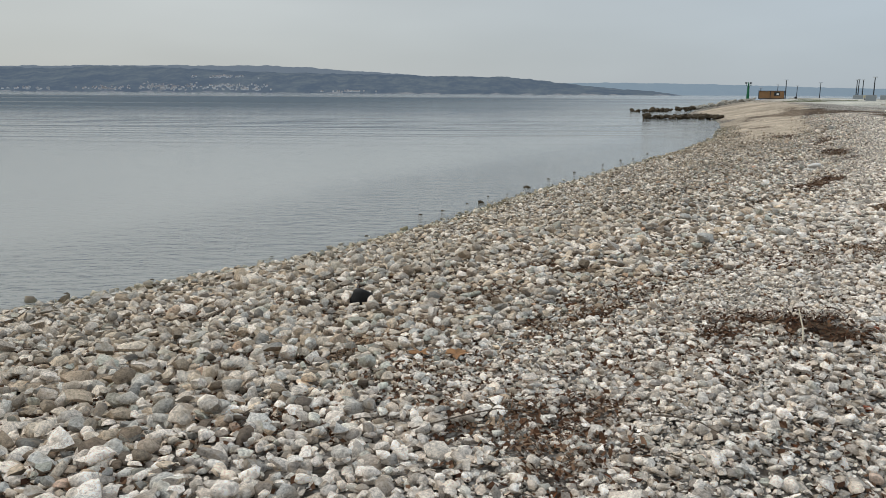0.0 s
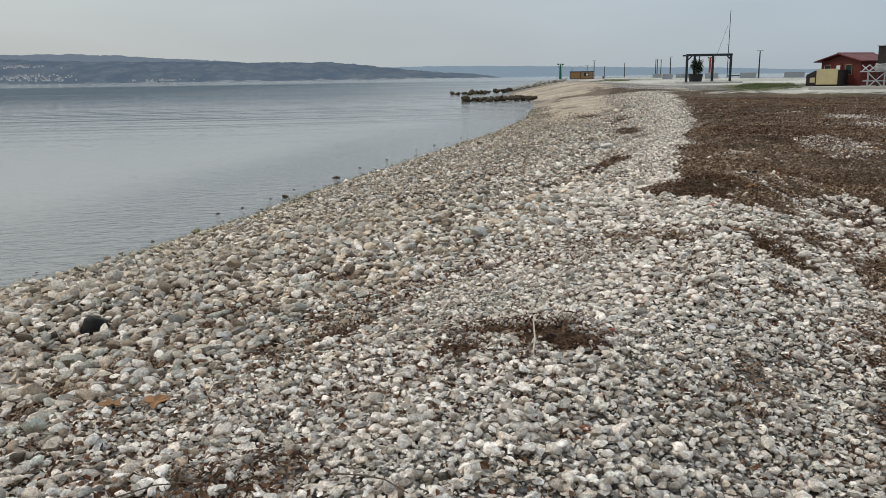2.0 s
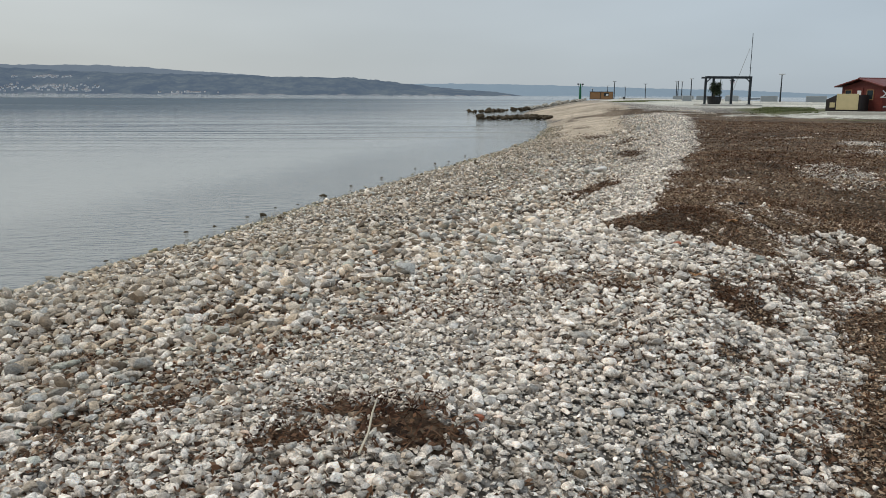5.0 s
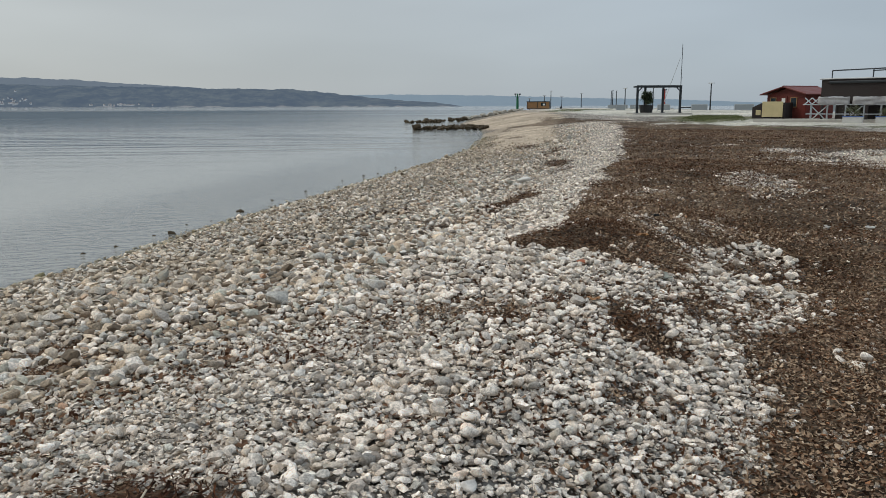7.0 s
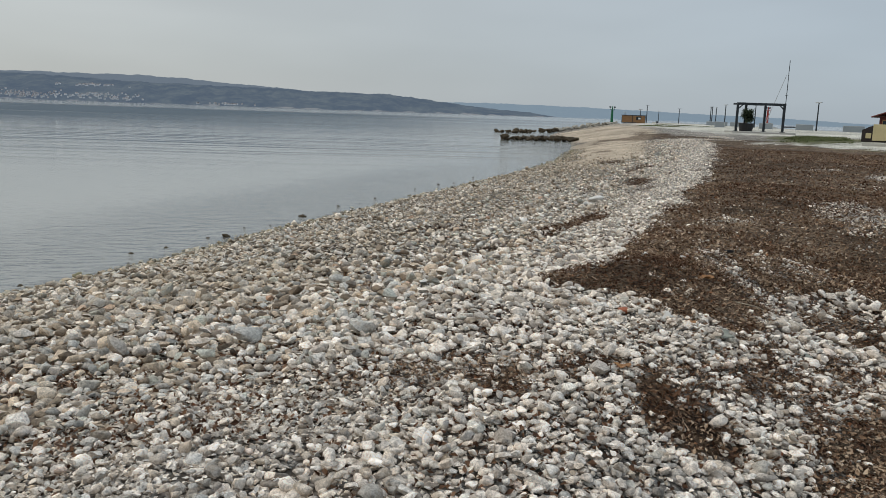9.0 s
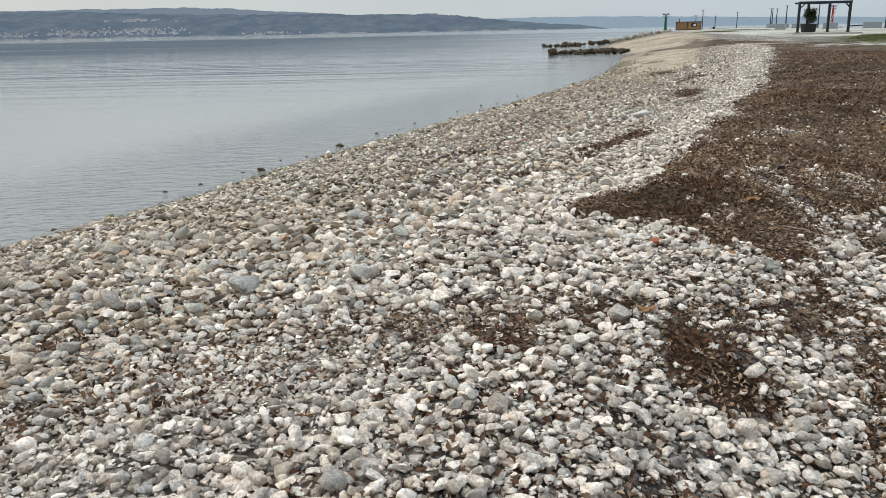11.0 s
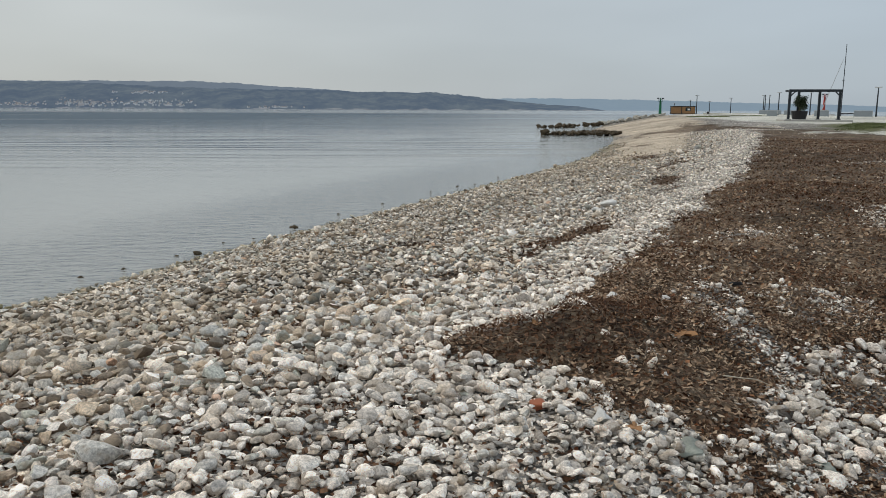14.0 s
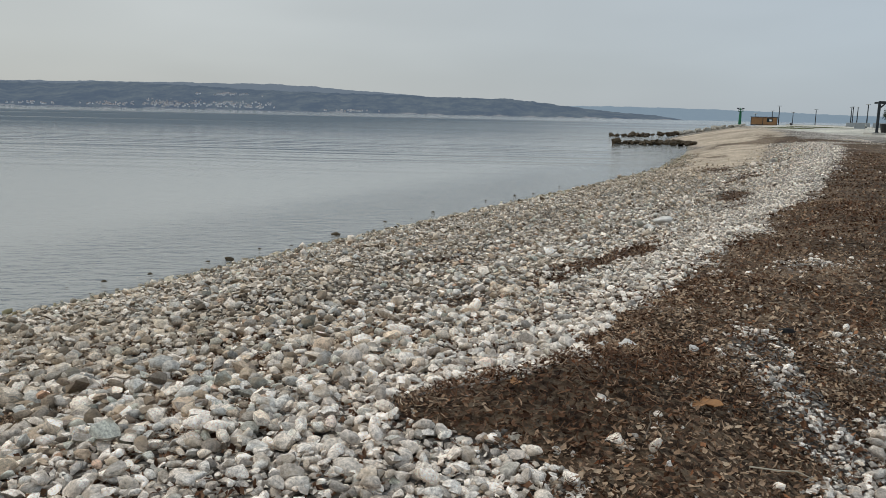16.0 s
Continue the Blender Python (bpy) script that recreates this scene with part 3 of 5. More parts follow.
# ---- far shore ----
def hills(name, label, mat, dist, deep, az, tops, seed, rows=14):
    """A hillside that rises from the water at dist to its crest deep metres further, crest heights by bearing."""
    bear = np.arange(az[0], az[-1] + 0.01, 0.12)
    crest = np.interp(bear, az, tops)
    crest = crest + 0.03 * crest * rough_noise(bear * 100, bear * 0, 60, seed) + 1.6 * rough_noise(bear * 100, bear * 0, 17, seed + 1) * (crest > 6)
    co = []
    for k in range(rows + 2):
        u = min(k / rows, 1.0)
        r = dist + deep * u + 60 * rough_noise(bear * 10, bear * 0 + k, 8, seed + 2) * u * (1 - u) * 2
        z = crest * (0.04 * (u > 0) + 0.96 * u ** 0.8) if k <= rows else crest * 0.2
        z = z + crest * 0.10 * rough_noise(bear * 40, bear * 0 + u * 8, 30, seed + 3) * u * (1 - u) * 3
        if k == 0:
            z = z * 0 - 4
        if k > rows:
            r = r + 300
        co.append(np.stack([np.sin(np.radians(bear)) * r, np.cos(np.radians(bear)) * r, z], -1))
    n = len(bear)
    i = (np.arange(rows + 1)[:, None] * n + np.arange(n - 1)[None]).ravel()
    return raw_mesh(name, np.concatenate(co), np.stack([i, i + 1, i + n + 1, i + n], -1), {}, mat, "structure", label, "backdrop")


# Each hill layer's painted haze glow has its own colour and share.
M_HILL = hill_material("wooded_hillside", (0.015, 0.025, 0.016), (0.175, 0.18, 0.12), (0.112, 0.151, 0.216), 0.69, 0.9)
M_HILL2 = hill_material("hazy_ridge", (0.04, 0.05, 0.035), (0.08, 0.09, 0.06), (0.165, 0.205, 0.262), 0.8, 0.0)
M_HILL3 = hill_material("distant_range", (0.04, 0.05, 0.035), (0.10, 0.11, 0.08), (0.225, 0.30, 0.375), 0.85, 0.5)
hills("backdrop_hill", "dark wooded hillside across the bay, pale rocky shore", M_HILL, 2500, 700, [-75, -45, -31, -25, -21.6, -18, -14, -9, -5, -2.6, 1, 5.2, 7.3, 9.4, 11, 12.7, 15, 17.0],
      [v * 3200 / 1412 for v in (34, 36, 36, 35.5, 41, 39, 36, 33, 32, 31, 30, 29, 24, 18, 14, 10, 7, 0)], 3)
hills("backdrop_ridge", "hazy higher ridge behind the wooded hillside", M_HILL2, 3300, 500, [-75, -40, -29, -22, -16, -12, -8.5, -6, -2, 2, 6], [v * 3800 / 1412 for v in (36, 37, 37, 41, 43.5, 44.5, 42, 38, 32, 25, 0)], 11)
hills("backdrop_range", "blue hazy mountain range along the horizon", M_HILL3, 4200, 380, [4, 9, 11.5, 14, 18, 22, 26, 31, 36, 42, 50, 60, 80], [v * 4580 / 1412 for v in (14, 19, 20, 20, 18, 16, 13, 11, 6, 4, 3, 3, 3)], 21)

# ---- loose stones: shapes cut flat here and there, laid in their thousands ----
rng = np.random.default_rng(7)


def stone_shape(level, seed):
    """Points and triangles of one sea-worn, flattish limestone piece of size 1."""
    r = np.random.default_rng(seed)
    n = {2: 24, 1: 18, 0: 14, -1: r.integers(7, 9), -2: 6}[level]
    u = r.normal(size=(n * 5, 3))
    u /= np.linalg.norm(u, axis=1)[:, None]
    take = [0]                                            # well-spread points of the ball
    for _ in range(n - 1):
        take.append(int(np.argmin((u @ u[take].T).max(1))))
    u = u[take]
    if level >= 0:
        u = np.sign(u) * np.abs(u) ** r.uniform(0.68, 1.0)     # squared off
        for _ in range(r.integers(5, 9)):                     # broken faces
            way = r.normal(size=3)
            way /= np.linalg.norm(way)
            over = np.maximum(u @ way - r.uniform(0.48, 0.8), 0)
            u = u - over[:, None] * way * 0.95
        u = u * (1 + 0.07 * r.normal(size=(n, 1)))
    else:
        u = np.sign(u) * np.abs(u) ** r.uniform(0.6, 1.2) * (1 + 0.09 * r.normal(size=(n, 1)))
    u = u @ np.linalg.qr(np.eye(3) + 0.12 * r.normal(size=(3, 3)))[0]
    u = u * [1.0, r.uniform(0.55, 0.92), r.uniform(0.30, 0.62) if level > -2 else r.uniform(0.4, 0.7)]
    bm = bmesh.new()
    for p in u:
        bm.verts.new(p)
    bmesh.ops.convex_hull(bm, input=bm.verts[:])
    bmesh.ops.delete(bm, geom=[v for v in bm.verts if not v.link_faces], context="VERTS")
    bmesh.ops.triangulate(bm, faces=bm.faces[:])
    bmesh.ops.recalc_face_normals(bm, faces=bm.faces[:])
    bm.verts.index_update()
    co = np.array([v.co[:] for v in bm.verts])
    tri = np.array([[v.index for v in f.verts] for f in bm.faces])
    bm.free()
    co = co - co.mean(0)
    return co / np.ptp(co[:, 0]), tri


def turns(n, tilt, r):
    """Random turns: any heading, tilted up to about so many degrees."""
    a, b, c = r.uniform(0, 2 * np.pi, n), np.radians(tilt) * r.normal(size=n), np.radians(tilt) * r.normal(size=n)
    ca, sa, cb, sb, cc, sc = np.cos(a), np.sin(a), np.cos(b), np.sin(b), np.cos(c), np.sin(c)
    o, e = np.zeros(n), np.ones(n)
    rz = np.stack([ca, -sa, o, sa, ca, o, o, o, e], -1).reshape(n, 3, 3)
    rx = np.stack([e, o, o, o, cb, -sb, o, sb, cb], -1).reshape(n, 3, 3)
    ry = np.stack([cc, o, sc, o, e, o, -sc, o, cc], -1).reshape(n, 3, 3)
    return rx @ ry @ rz


def strew(name, x, y, z, size, shapes, tilt, mat, label, category, extra, sharp=None, r=rng, stretch3=None):
    kind, rot = r.integers(0, len(shapes), len(x)), turns(len(x), tilt, r)
    pts, tris, vals, base = [], [], [], 0
    for k, (co, tri) in enumerate(shapes):
        sel = np.nonzero(kind == k)[0]
        if not len(sel):
            continue
        p = np.einsum("nij,vj->nvi", rot[sel], co) * size[sel][:, None, None] + np.stack([x[sel], y[sel], z[sel]], -1)[:, None]
        t = tri[None] + (np.arange(len(sel)) * len(co))[:, None, None] + base
        pts.append(p.reshape(-1, 3)), tris.append(t.reshape(-1, tri.shape[1]))
        vals.append(np.repeat(extra[sel], len(co)))
        base += len(sel) * len(co)
    return raw_mesh(name, np.concatenate(pts), np.concatenate(tris), {"bleach": np.concatenate(vals)}, mat, "stuff", label, category, sharp)


def jitter_grid(x0, x1, y0, y1, step, r):
    a, b = np.meshgrid(np.arange(x0, x1, step), np.arange(y0, y1, step))
    return a.ravel() + r.uniform(-0.5, 0.5, a.size) * step, b.ravel() + r.uniform(-0.5, 0.5, a.size) * step


def from_walk(x, y):
    return np.abs(along(np.array([(0.0, 0.0), (2.4, 1.8), (5.3, 5.5)]), x, y)[0])


def usual_size(x, y, s, a):
    """The usual stone size: coarse on the seaward slope, a belt of gravel, small flat stones on the crest, coarser ahead."""
    crest, slope = 0.032 + 0.016 * ease(y, 4.9, 6.6), 0.056 + 0.007 * ease(y, 7, 10)
    belt = 0.053 - 0.028 * ease(a, 71.2, 72.6) * (1 - ease(a, 75.0, 77.0))
    m = slope + (belt - slope) * ease(s + 0.25 * rough_noise(x, y, 0.8, 16), 7.6, 8.3)
    m = m + (crest - m) * ease(s + 0.2 * rough_noise(x, y, 0.7, 20), 9.2, 9.8)
    m = m * (1 + 0.24 * rough_noise(x, y, 1.1, 14))
    m = np.where((y > 8) & inside(FIELD, x, y), 0.042, m)
    return m + (0.0505 - 0.0125 * ease(s, 6.8, 8.2) - m) * ease(y + 2.2 * ease(s, 6.8, 8.5), 11.4, 15.0)


def stones(x0, x1, y0, y1, apart, larger, r):
    got = []
    for lo, hi, mid in ((0.0, 0.029, 0.026), (0.029, 0.037, 0.033), (0.037, 0.049, 0.043), (0.049, 1.0, 0.057)):
        x, y = jitter_grid(x0, x1, y0, y1, mid * apart, r)
        z, s, a, q = height(x, y)
        m = usual_size(x, y, s, a)
        sel = (m >= lo) & (m < hi) & (s > -3.2) & (q > 0)
        x, y, z, s, a, m = (v[sel] for v in (x, y, z, s, a, m))
        cover = litter(x, y) + 0.26 * rough_noise(x, y, 0.3, 12) + 0.5 * rough_noise(x, y, 0.11, 13)
        size = larger * np.minimum(m * np.exp(0.36 * r.normal(size=len(x))), 2.0 * m) * np.where(r.uniform(size=len(x)) < 0.04, 1.5, 1.0)
        lone = r.uniform(size=len(x)) < (0.10 + 0.14 * ease(rough_noise(x, y, 0.5, 15), 0.0, 0.7)) * (1 - 0.45 * ease(y, 7, 10)) + 0.2 * ((y < 8.2) & ~inside(FIELD, x, y))
        size = np.where(cover > 0.45, size * 0.8, size) * np.where((y > 9) & inside(FIELD, x, y), 0.72, 1.0)
        keep = (cover < 0.44 + 0.5 * lone) & (r.uniform(size=len(x)) > 0.97 * sandy(x, y, s))
        got.append([v[keep] for v in (x, y, z, s, a, size)])
    return [np.concatenate(v) for v in zip(*got)]


SHAPES2, SHAPES0 = [stone_shape(2, k) for k in range(26)], [stone_shape(0, 200 + k) for k in range(24)]
SHAPES6 = [stone_shape(-2, 270 + k) for k in range(20)]
SHAPES8 = [stone_shape(-1, 250 + k) for k in range(20)]

for label, apart, larger, box4, lo, hi, level in (
        ("grey and cream limestone pebbles heaped on the beach", 0.76, 1.0, (-4.0, 8.5, 2.5, 10.5), 0.0, 4.2, 2),
        ("grey and cream limestone pebbles of the middle beach", 0.80, 1.02, (-6.0, 10.0, 2.5, 12.0), 4.2, 5.2, 0),
        ("pale limestone shingle lying towards the waterline", 0.84, 1.04, (-8.0, 12.0, 2.5, 14.0), 5.2, 8.4, 0),
        ("pale limestone shingle on the seaward slope", 1.02, 1.12, (-8.0, 15.0, 3.0, 18.0), 8.4, 12.5, -1),
        ("pale limestone shingle further along the beach", 1.5, 1.2, (-6.0, 24.0, 10.0, 32.0), 12.5, 21.0, -2),
        ("fine pale shingle along the far beach", 2.0, 1.35, (-2.0, 32.0, 16.0, 44.0), 21.0, 34.0, -2),
        ("grey limestone shingle where the walk begins", 1.6, 1.5, (-9.0, 8.0, -6.0, 2.5), 0.0, 9.0, -2),
        ("tan and white shingle towards the point", 3.0, 1.7, (8.0, 46.0, 28.0, 95.0), 34.0, 96.0, -2)):
    x, y, z, s, a, size = stones(*box4, apart, larger, rng)
    d = from_walk(x, y)
    keep = (d >= lo) & (d < hi)
    aside = x < -0.62 * y - 0.6           # seaward of the start: fewer, larger
    keep &= ~aside | (rng.uniform(size=len(x)) < 0.4)
    size = np.where(aside, size * 1.45, size)
    if lo > 30:
        keep &= (s < 13 + 6 * ease(y, 45, 70) - 6 * ease(y, 68, 82)) & (s > 0) & (y < 70)
    if lo > 10:
        keep &= ((s < 13.5) | (y < 30)) & (litter(x, y) < 0.5 + 0.6 * (rng.uniform(size=len(x)) < 0.25))
    x, y, z, s, a, size = (v[keep] for v in (x, y, z, s, a, size))
    z = z + 0.22 * size + rng.uniform(-0.4, 0.58, len(x)) * size
    bl = np.clip(ease(s, 7.7, 9.4) + rng.uniform(-0.38, 0.18, len(x)) - 0.45 * (1 - ease(s, 5.6, 7.0)) * rng.uniform(0, 1, len(x)), -0.5, 1) - ease(y, 24, 40) * (1 - ease(s + 1.2 * rough_noise(x, y, 3.0, 51), 5.0, 8.0)) * rng.uniform(0.2, 0.85, len(x))
    bl = bl + 0.3 * ease(a, 74.6, 76.4) * ease(s, 4.5, 6.5)
    bl = bl - 0.13 * (1 - ease(s, 6.8, 8.4)) * (1 - ease(y, 11, 15))
    bl = bl - 0.55 * np.maximum(rough_noise(x, y, 1.3, 63) + 0.4 * rough_noise(x, y, 0.4, 64), 0) * (1 - ease(s, 7.0, 8.6))
    if level == 2:
        large = size > 0.052
        strew("pebbles", x[large], y[large], z[large], size[large], SHAPES2, 15, M_STONE, label, "pebbles", bl[large], 52)
        for few, shapes in ((~large & (size > 0.038), SHAPES0), (size <= 0.038, SHAPES8)):
            strew("pebbles", x[few], y[few], z[few], size[few], shapes, 17, M_STONE, "small gravel between larger beach pebbles", "gravel", bl[few], 56)
    else:
        strew("pebbles", x, y, z, size, {0: SHAPES0, -1: SHAPES8, -2: SHAPES6}[level], 17, M_STONE, label, "pebbles", bl, {0: 58, -1: 75, -2: 90}[level])

# fine gravel filling the gaps close to the walk
x, y = jitter_grid(-3.6, 8.2, 2.4, 9.6, 0.034, rng)
z, s, a, q = height(x, y)
keep = (from_walk(x, y) < 4.6) & (litter(x, y) + 0.2 * rough_noise(x, y, 0.15, 41) < 0.47) & (s > 3) & (rng.uniform(size=len(x)) < 0.08 + 0.62 * (1 - ease(usual_size(x, y, s, a), 0.034, 0.05)))
x, y, z, s = (v[keep] for v in (x, y, z, s))
# Gravel toned darker than the stones, painting deeper shade into the gaps.
strew("pebbles", x, y, z + rng.uniform(-0.004, 0.010, len(x)), 0.022 * np.exp(0.3 * rng.normal(size=len(x))), SHAPES6, 25, M_STONE, "fine limestone gravel filling gaps between pebbles", "gravel", np.clip(ease(s, 7.3, 9.3) + rng.uniform(-0.9, 0.1, len(x)), -0.6, 1))

# ---- dead leaves and sea-grass ribbons ----
def leaf_shape(seed, ribbon):
    r = np.random.default_rng(seed)
    n = 4 if ribbon else 3
    t = np.linspace(0, 1, n)
    wide = (0.035 + 0.03 * r.uniform()) * np.ones(n) if ribbon else np.array([0.12, 0.32, 0.07]) * r.uniform(0.7, 1.3)
    bend = r.uniform(-0.6, 0.6)
    mid = np.stack([t - 0.5, bend * (t - 0.5) ** 2 * (1.3 if ribbon else 0.5) + (0 if ribbon else 0.05 * r.normal(size=n)), r.uniform(0.1, 0.5) * (t - 0.5) ** 2 * 2 + 0.05 * np.sin(t * r.uniform(3, 9))], -1)
    curl = r.uniform(-0.1, 0.25)
    up = mid + np.stack([0.10 * r.normal(size=n) * (not ribbon), wide, np.full(n, curl * (0.2 if ribbon else 1))], -1)
    dn = mid + np.stack([0.10 * r.normal(size=n) * (not ribbon), -wide, np.full(n, curl * (0.2 if ribbon else 1))], -1)
    co, quads = [], []
    if ribbon:
        co = np.concatenate([dn, up])
        quads = [[i, i + 1, n + i + 1, n + i] for i in range(n - 1)]
    else:
        co = np.concatenate([dn, mid, up])
        quads = [[i, i + 1, n + i + 1, n + i] for i in range(n - 1)] + [[n + i, n + i + 1, 2 * n + i + 1, 2 * n + i] for i in range(n - 1)]
    return np.array(co), np.array(quads)


LEAVES, RIBBONS = [leaf_shape(300 + k, False) for k in range(14)], [leaf_shape(400 + k, True) for k in range(14)]
FLAKES = []
for k in range(12):
    w, v, up, dn = 0.5 * rng.uniform(-0.3, 0.3), rng.uniform(0.16, 0.42), rng.uniform(-0.1, 0.3), rng.uniform(-0.1, 0.3)
    FLAKES.append((np.array([(-0.5, 0.0, 0.0), (w, -v, dn), (0.5, 0.0, 0.0), (-w, v, up)]), np.array([[0, 1, 2], [0, 2, 3]])))
for step, box4, lo, hi, scale, label in ((0.0235, (-1.0, 11.0, 1.6, 13.0), 0.0, 6.0, 1.0, "brown dead leaves and sea-grass shreds matted on the shingle"),
                                         (0.05, (0.0, 20.0, 1.6, 24.0), 6.0, 16.0, 1.75, "brown leaf litter spread behind the beach crest"),
                                         (0.09, (1.0, 14.0, -6.0, 1.6), 0.0, 12.0, 1.9, "brown leaf litter beside the start of the walk"),
                                         (0.1, (6.0, 36.0, 4.0, 46.0), 16.0, 42.0, 2.2, "brown leaf litter reaching towards the path")):
    x, y = jitter_grid(*box4, step, rng)
    d = from_walk(x, y)
    cover = litter(x, y) + 0.2 * rough_noise(x, y, 0.22, 22) + 0.2 * rough_noise(x, y, 0.09, 23)
    bare = litter(x, y) + 0.26 * rough_noise(x, y, 0.3, 12) + 0.5 * rough_noise(x, y, 0.11, 13) > 0.42      # where no stones lie
    keep = (d >= lo) & (d < hi) & ((cover > 0.30 + 0.18 * rng.uniform(size=len(x))) | bare & (litter(x, y) > 0.12))
    x, y, d = x[keep], y[keep], d[keep]
    z, s, a, q = height(x, y)
    heap = np.exp(-blob(x, y, 6.05, 9.5, 0.95, 0.45, 20) ** 2) + np.exp(-blob(x, y, 2.3, 4.6, 0.45, 0.4) ** 2)
    z = z + rng.uniform(0.010, 0.032, len(x)) + 0.022 * np.maximum(rough_noise(x, y, 0.16, 62) * -1, 0) + 0.05 * heap * rng.uniform(0, 1, len(x))
    rib = rng.uniform(size=len(x)) < np.clip(0.06 + 0.55 * heap, 0, 0.6)
    leaf_size, rib_size = rng.uniform(0.012, 0.038, len(x)) * scale, rng.uniform(0.03, 0.075, len(x)) * scale
    # Litter darkness: sea-grass and patch tone, plus painted self-shade in heaps, hollows and distance.
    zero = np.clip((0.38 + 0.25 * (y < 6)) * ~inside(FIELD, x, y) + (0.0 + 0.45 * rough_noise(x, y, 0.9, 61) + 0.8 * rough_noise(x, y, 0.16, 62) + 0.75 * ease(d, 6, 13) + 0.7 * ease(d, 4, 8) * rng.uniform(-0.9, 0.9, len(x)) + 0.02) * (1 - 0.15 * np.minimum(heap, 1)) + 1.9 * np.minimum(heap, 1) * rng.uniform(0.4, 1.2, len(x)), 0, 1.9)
    if lo > 15:
        rib[:] = False
    whole = ~rib & (rng.uniform(size=len(x)) < (0.24 if lo < 5 else 0.0) * (inside(FIELD, x, y) + 0.15) * (1 - 0.8 * np.minimum(heap, 1)))
    bits = ~rib & ~whole
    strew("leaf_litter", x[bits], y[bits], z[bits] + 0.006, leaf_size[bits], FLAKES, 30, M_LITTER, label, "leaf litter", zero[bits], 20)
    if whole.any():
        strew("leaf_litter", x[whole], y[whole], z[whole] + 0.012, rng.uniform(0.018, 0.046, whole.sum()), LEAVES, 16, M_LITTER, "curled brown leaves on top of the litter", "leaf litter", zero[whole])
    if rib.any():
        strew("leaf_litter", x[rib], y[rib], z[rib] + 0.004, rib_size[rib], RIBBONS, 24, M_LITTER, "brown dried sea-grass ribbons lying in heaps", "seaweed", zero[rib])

# shreds of leaf and sea-grass caught between the stones
x, y = jitter_grid(-4.5, 11.0, 1.2, 14.0, 0.034, rng)
z, s, a, q = height(x, y)
verge = np.exp(-np.abs(along(np.vstack([FIELD, FIELD[:1]]), x, y)[0]) / 0.7)
keep = (s > 1.2) & (from_walk(x, y) < 8.0) & (rough_noise(x, y, 0.6, 31) + 0.5 * rough_noise(x, y, 0.2, 32) + 1.4 * rng.uniform(-0.5, 0.5, len(x)) + 0.55 * verge + 0.45 * np.exp(-((s - 7.0) / 0.35) ** 2) + 0.35 * np.exp(-((s - 5.9) / 0.3) ** 2) + 0.35 * np.exp(-((s - 8.3) / 0.25) ** 2) + 0.2 * ease(y, 5, 7) > 0.16)
x, y, z = x[keep], y[keep], z[keep]
# Brown shreds, darkened evenly so the gaps between stones look shaded.
strew("leaf_litter", x, y, z + rng.uniform(0.008, 0.034, len(x)), rng.uniform(0.018, 0.05, len(x)), FLAKES, 30, M_LITTER, "brown leaf shreds caught between beach pebbles", "leaf litter", np.full(len(x), 1.15), 20)

# ---- building blocks ----
def part(name, bm, mat, parent=None, label=""):
    me = bpy.data.meshes.new(name)
    bm.normal_update()
    bm.to_mesh(me)
    bm.free()
    me.materials.append(mat)
    ob = new(name, me)
    ob.parent = parent
    return tagged(ob, label)


def thing(name, x, y, z, turn, label, category, group=""):
    ob = new(name)
    ob.empty_display_size = 0.2
    ob.matrix_basis = pose(x, y, z, 0, 0, turn)
    return tagged(ob, label, category, group)


def block(cx, cy, cz, sx, sy, sz, bevel=0.0, bm=None, turn=0.0):
    """A box by its middle and size, with softened edges."""
    bm = bm or bmesh.new()
    got = bmesh.ops.create_cube(bm, size=1, matrix=pose(cx, cy, cz, 0, 0, turn) @ Matrix.Diagonal((sx, sy, sz, 1)))
    if bevel:
        edges = list({e for v in got["verts"] for e in v.link_edges})
        bmesh.ops.bevel(bm, geom=edges, offset=bevel, segments=2, affect="EDGES", profile=0.5)
    return bm


def rod(p, q, r0, r1=None, n=10, bm=None):
    """A round bar from p to q."""
    bm = bm or bmesh.new()
    p, q = Vector(p), Vector(q)
    turn = (q - p).to_track_quat("Z", "Y").to_matrix().to_4x4()
    bmesh.ops.create_cone(bm, cap_ends=True, segments=n, radius1=r0, radius2=r0 if r1 is None else r1, depth=(q - p).length, matrix=Matrix.Translation((p + q) / 2) @ turn)
    return bm


def ball(c, r, squash=(1, 1, 1), sub=2, bm=None):
    bm = bm or bmesh.new()
    bmesh.ops.create_icosphere(bm, subdivisions=sub, radius=r, matrix=Matrix.Translation(c) @ Matrix.Diagonal((*squash, 1)))
    return bm


def prism(points, depth, bm=None):
    """A face in the local x-z plane pushed depth along y."""
    bm = bm or bmesh.new()
    a = [bm.verts.new((x, 0, z)) for x, z in points]
    b = [bm.verts.new((x, depth, z)) for x, z in points]
    bm.faces.new(a)
    bm.faces.new(b[::-1])
    for i in range(len(points)):
        j = (i + 1) % len(points)
        bm.faces.new((a[j], a[i], b[i], b[j]))
    bmesh.ops.recalc_face_normals(bm, faces=bm.faces[:])
    return bm


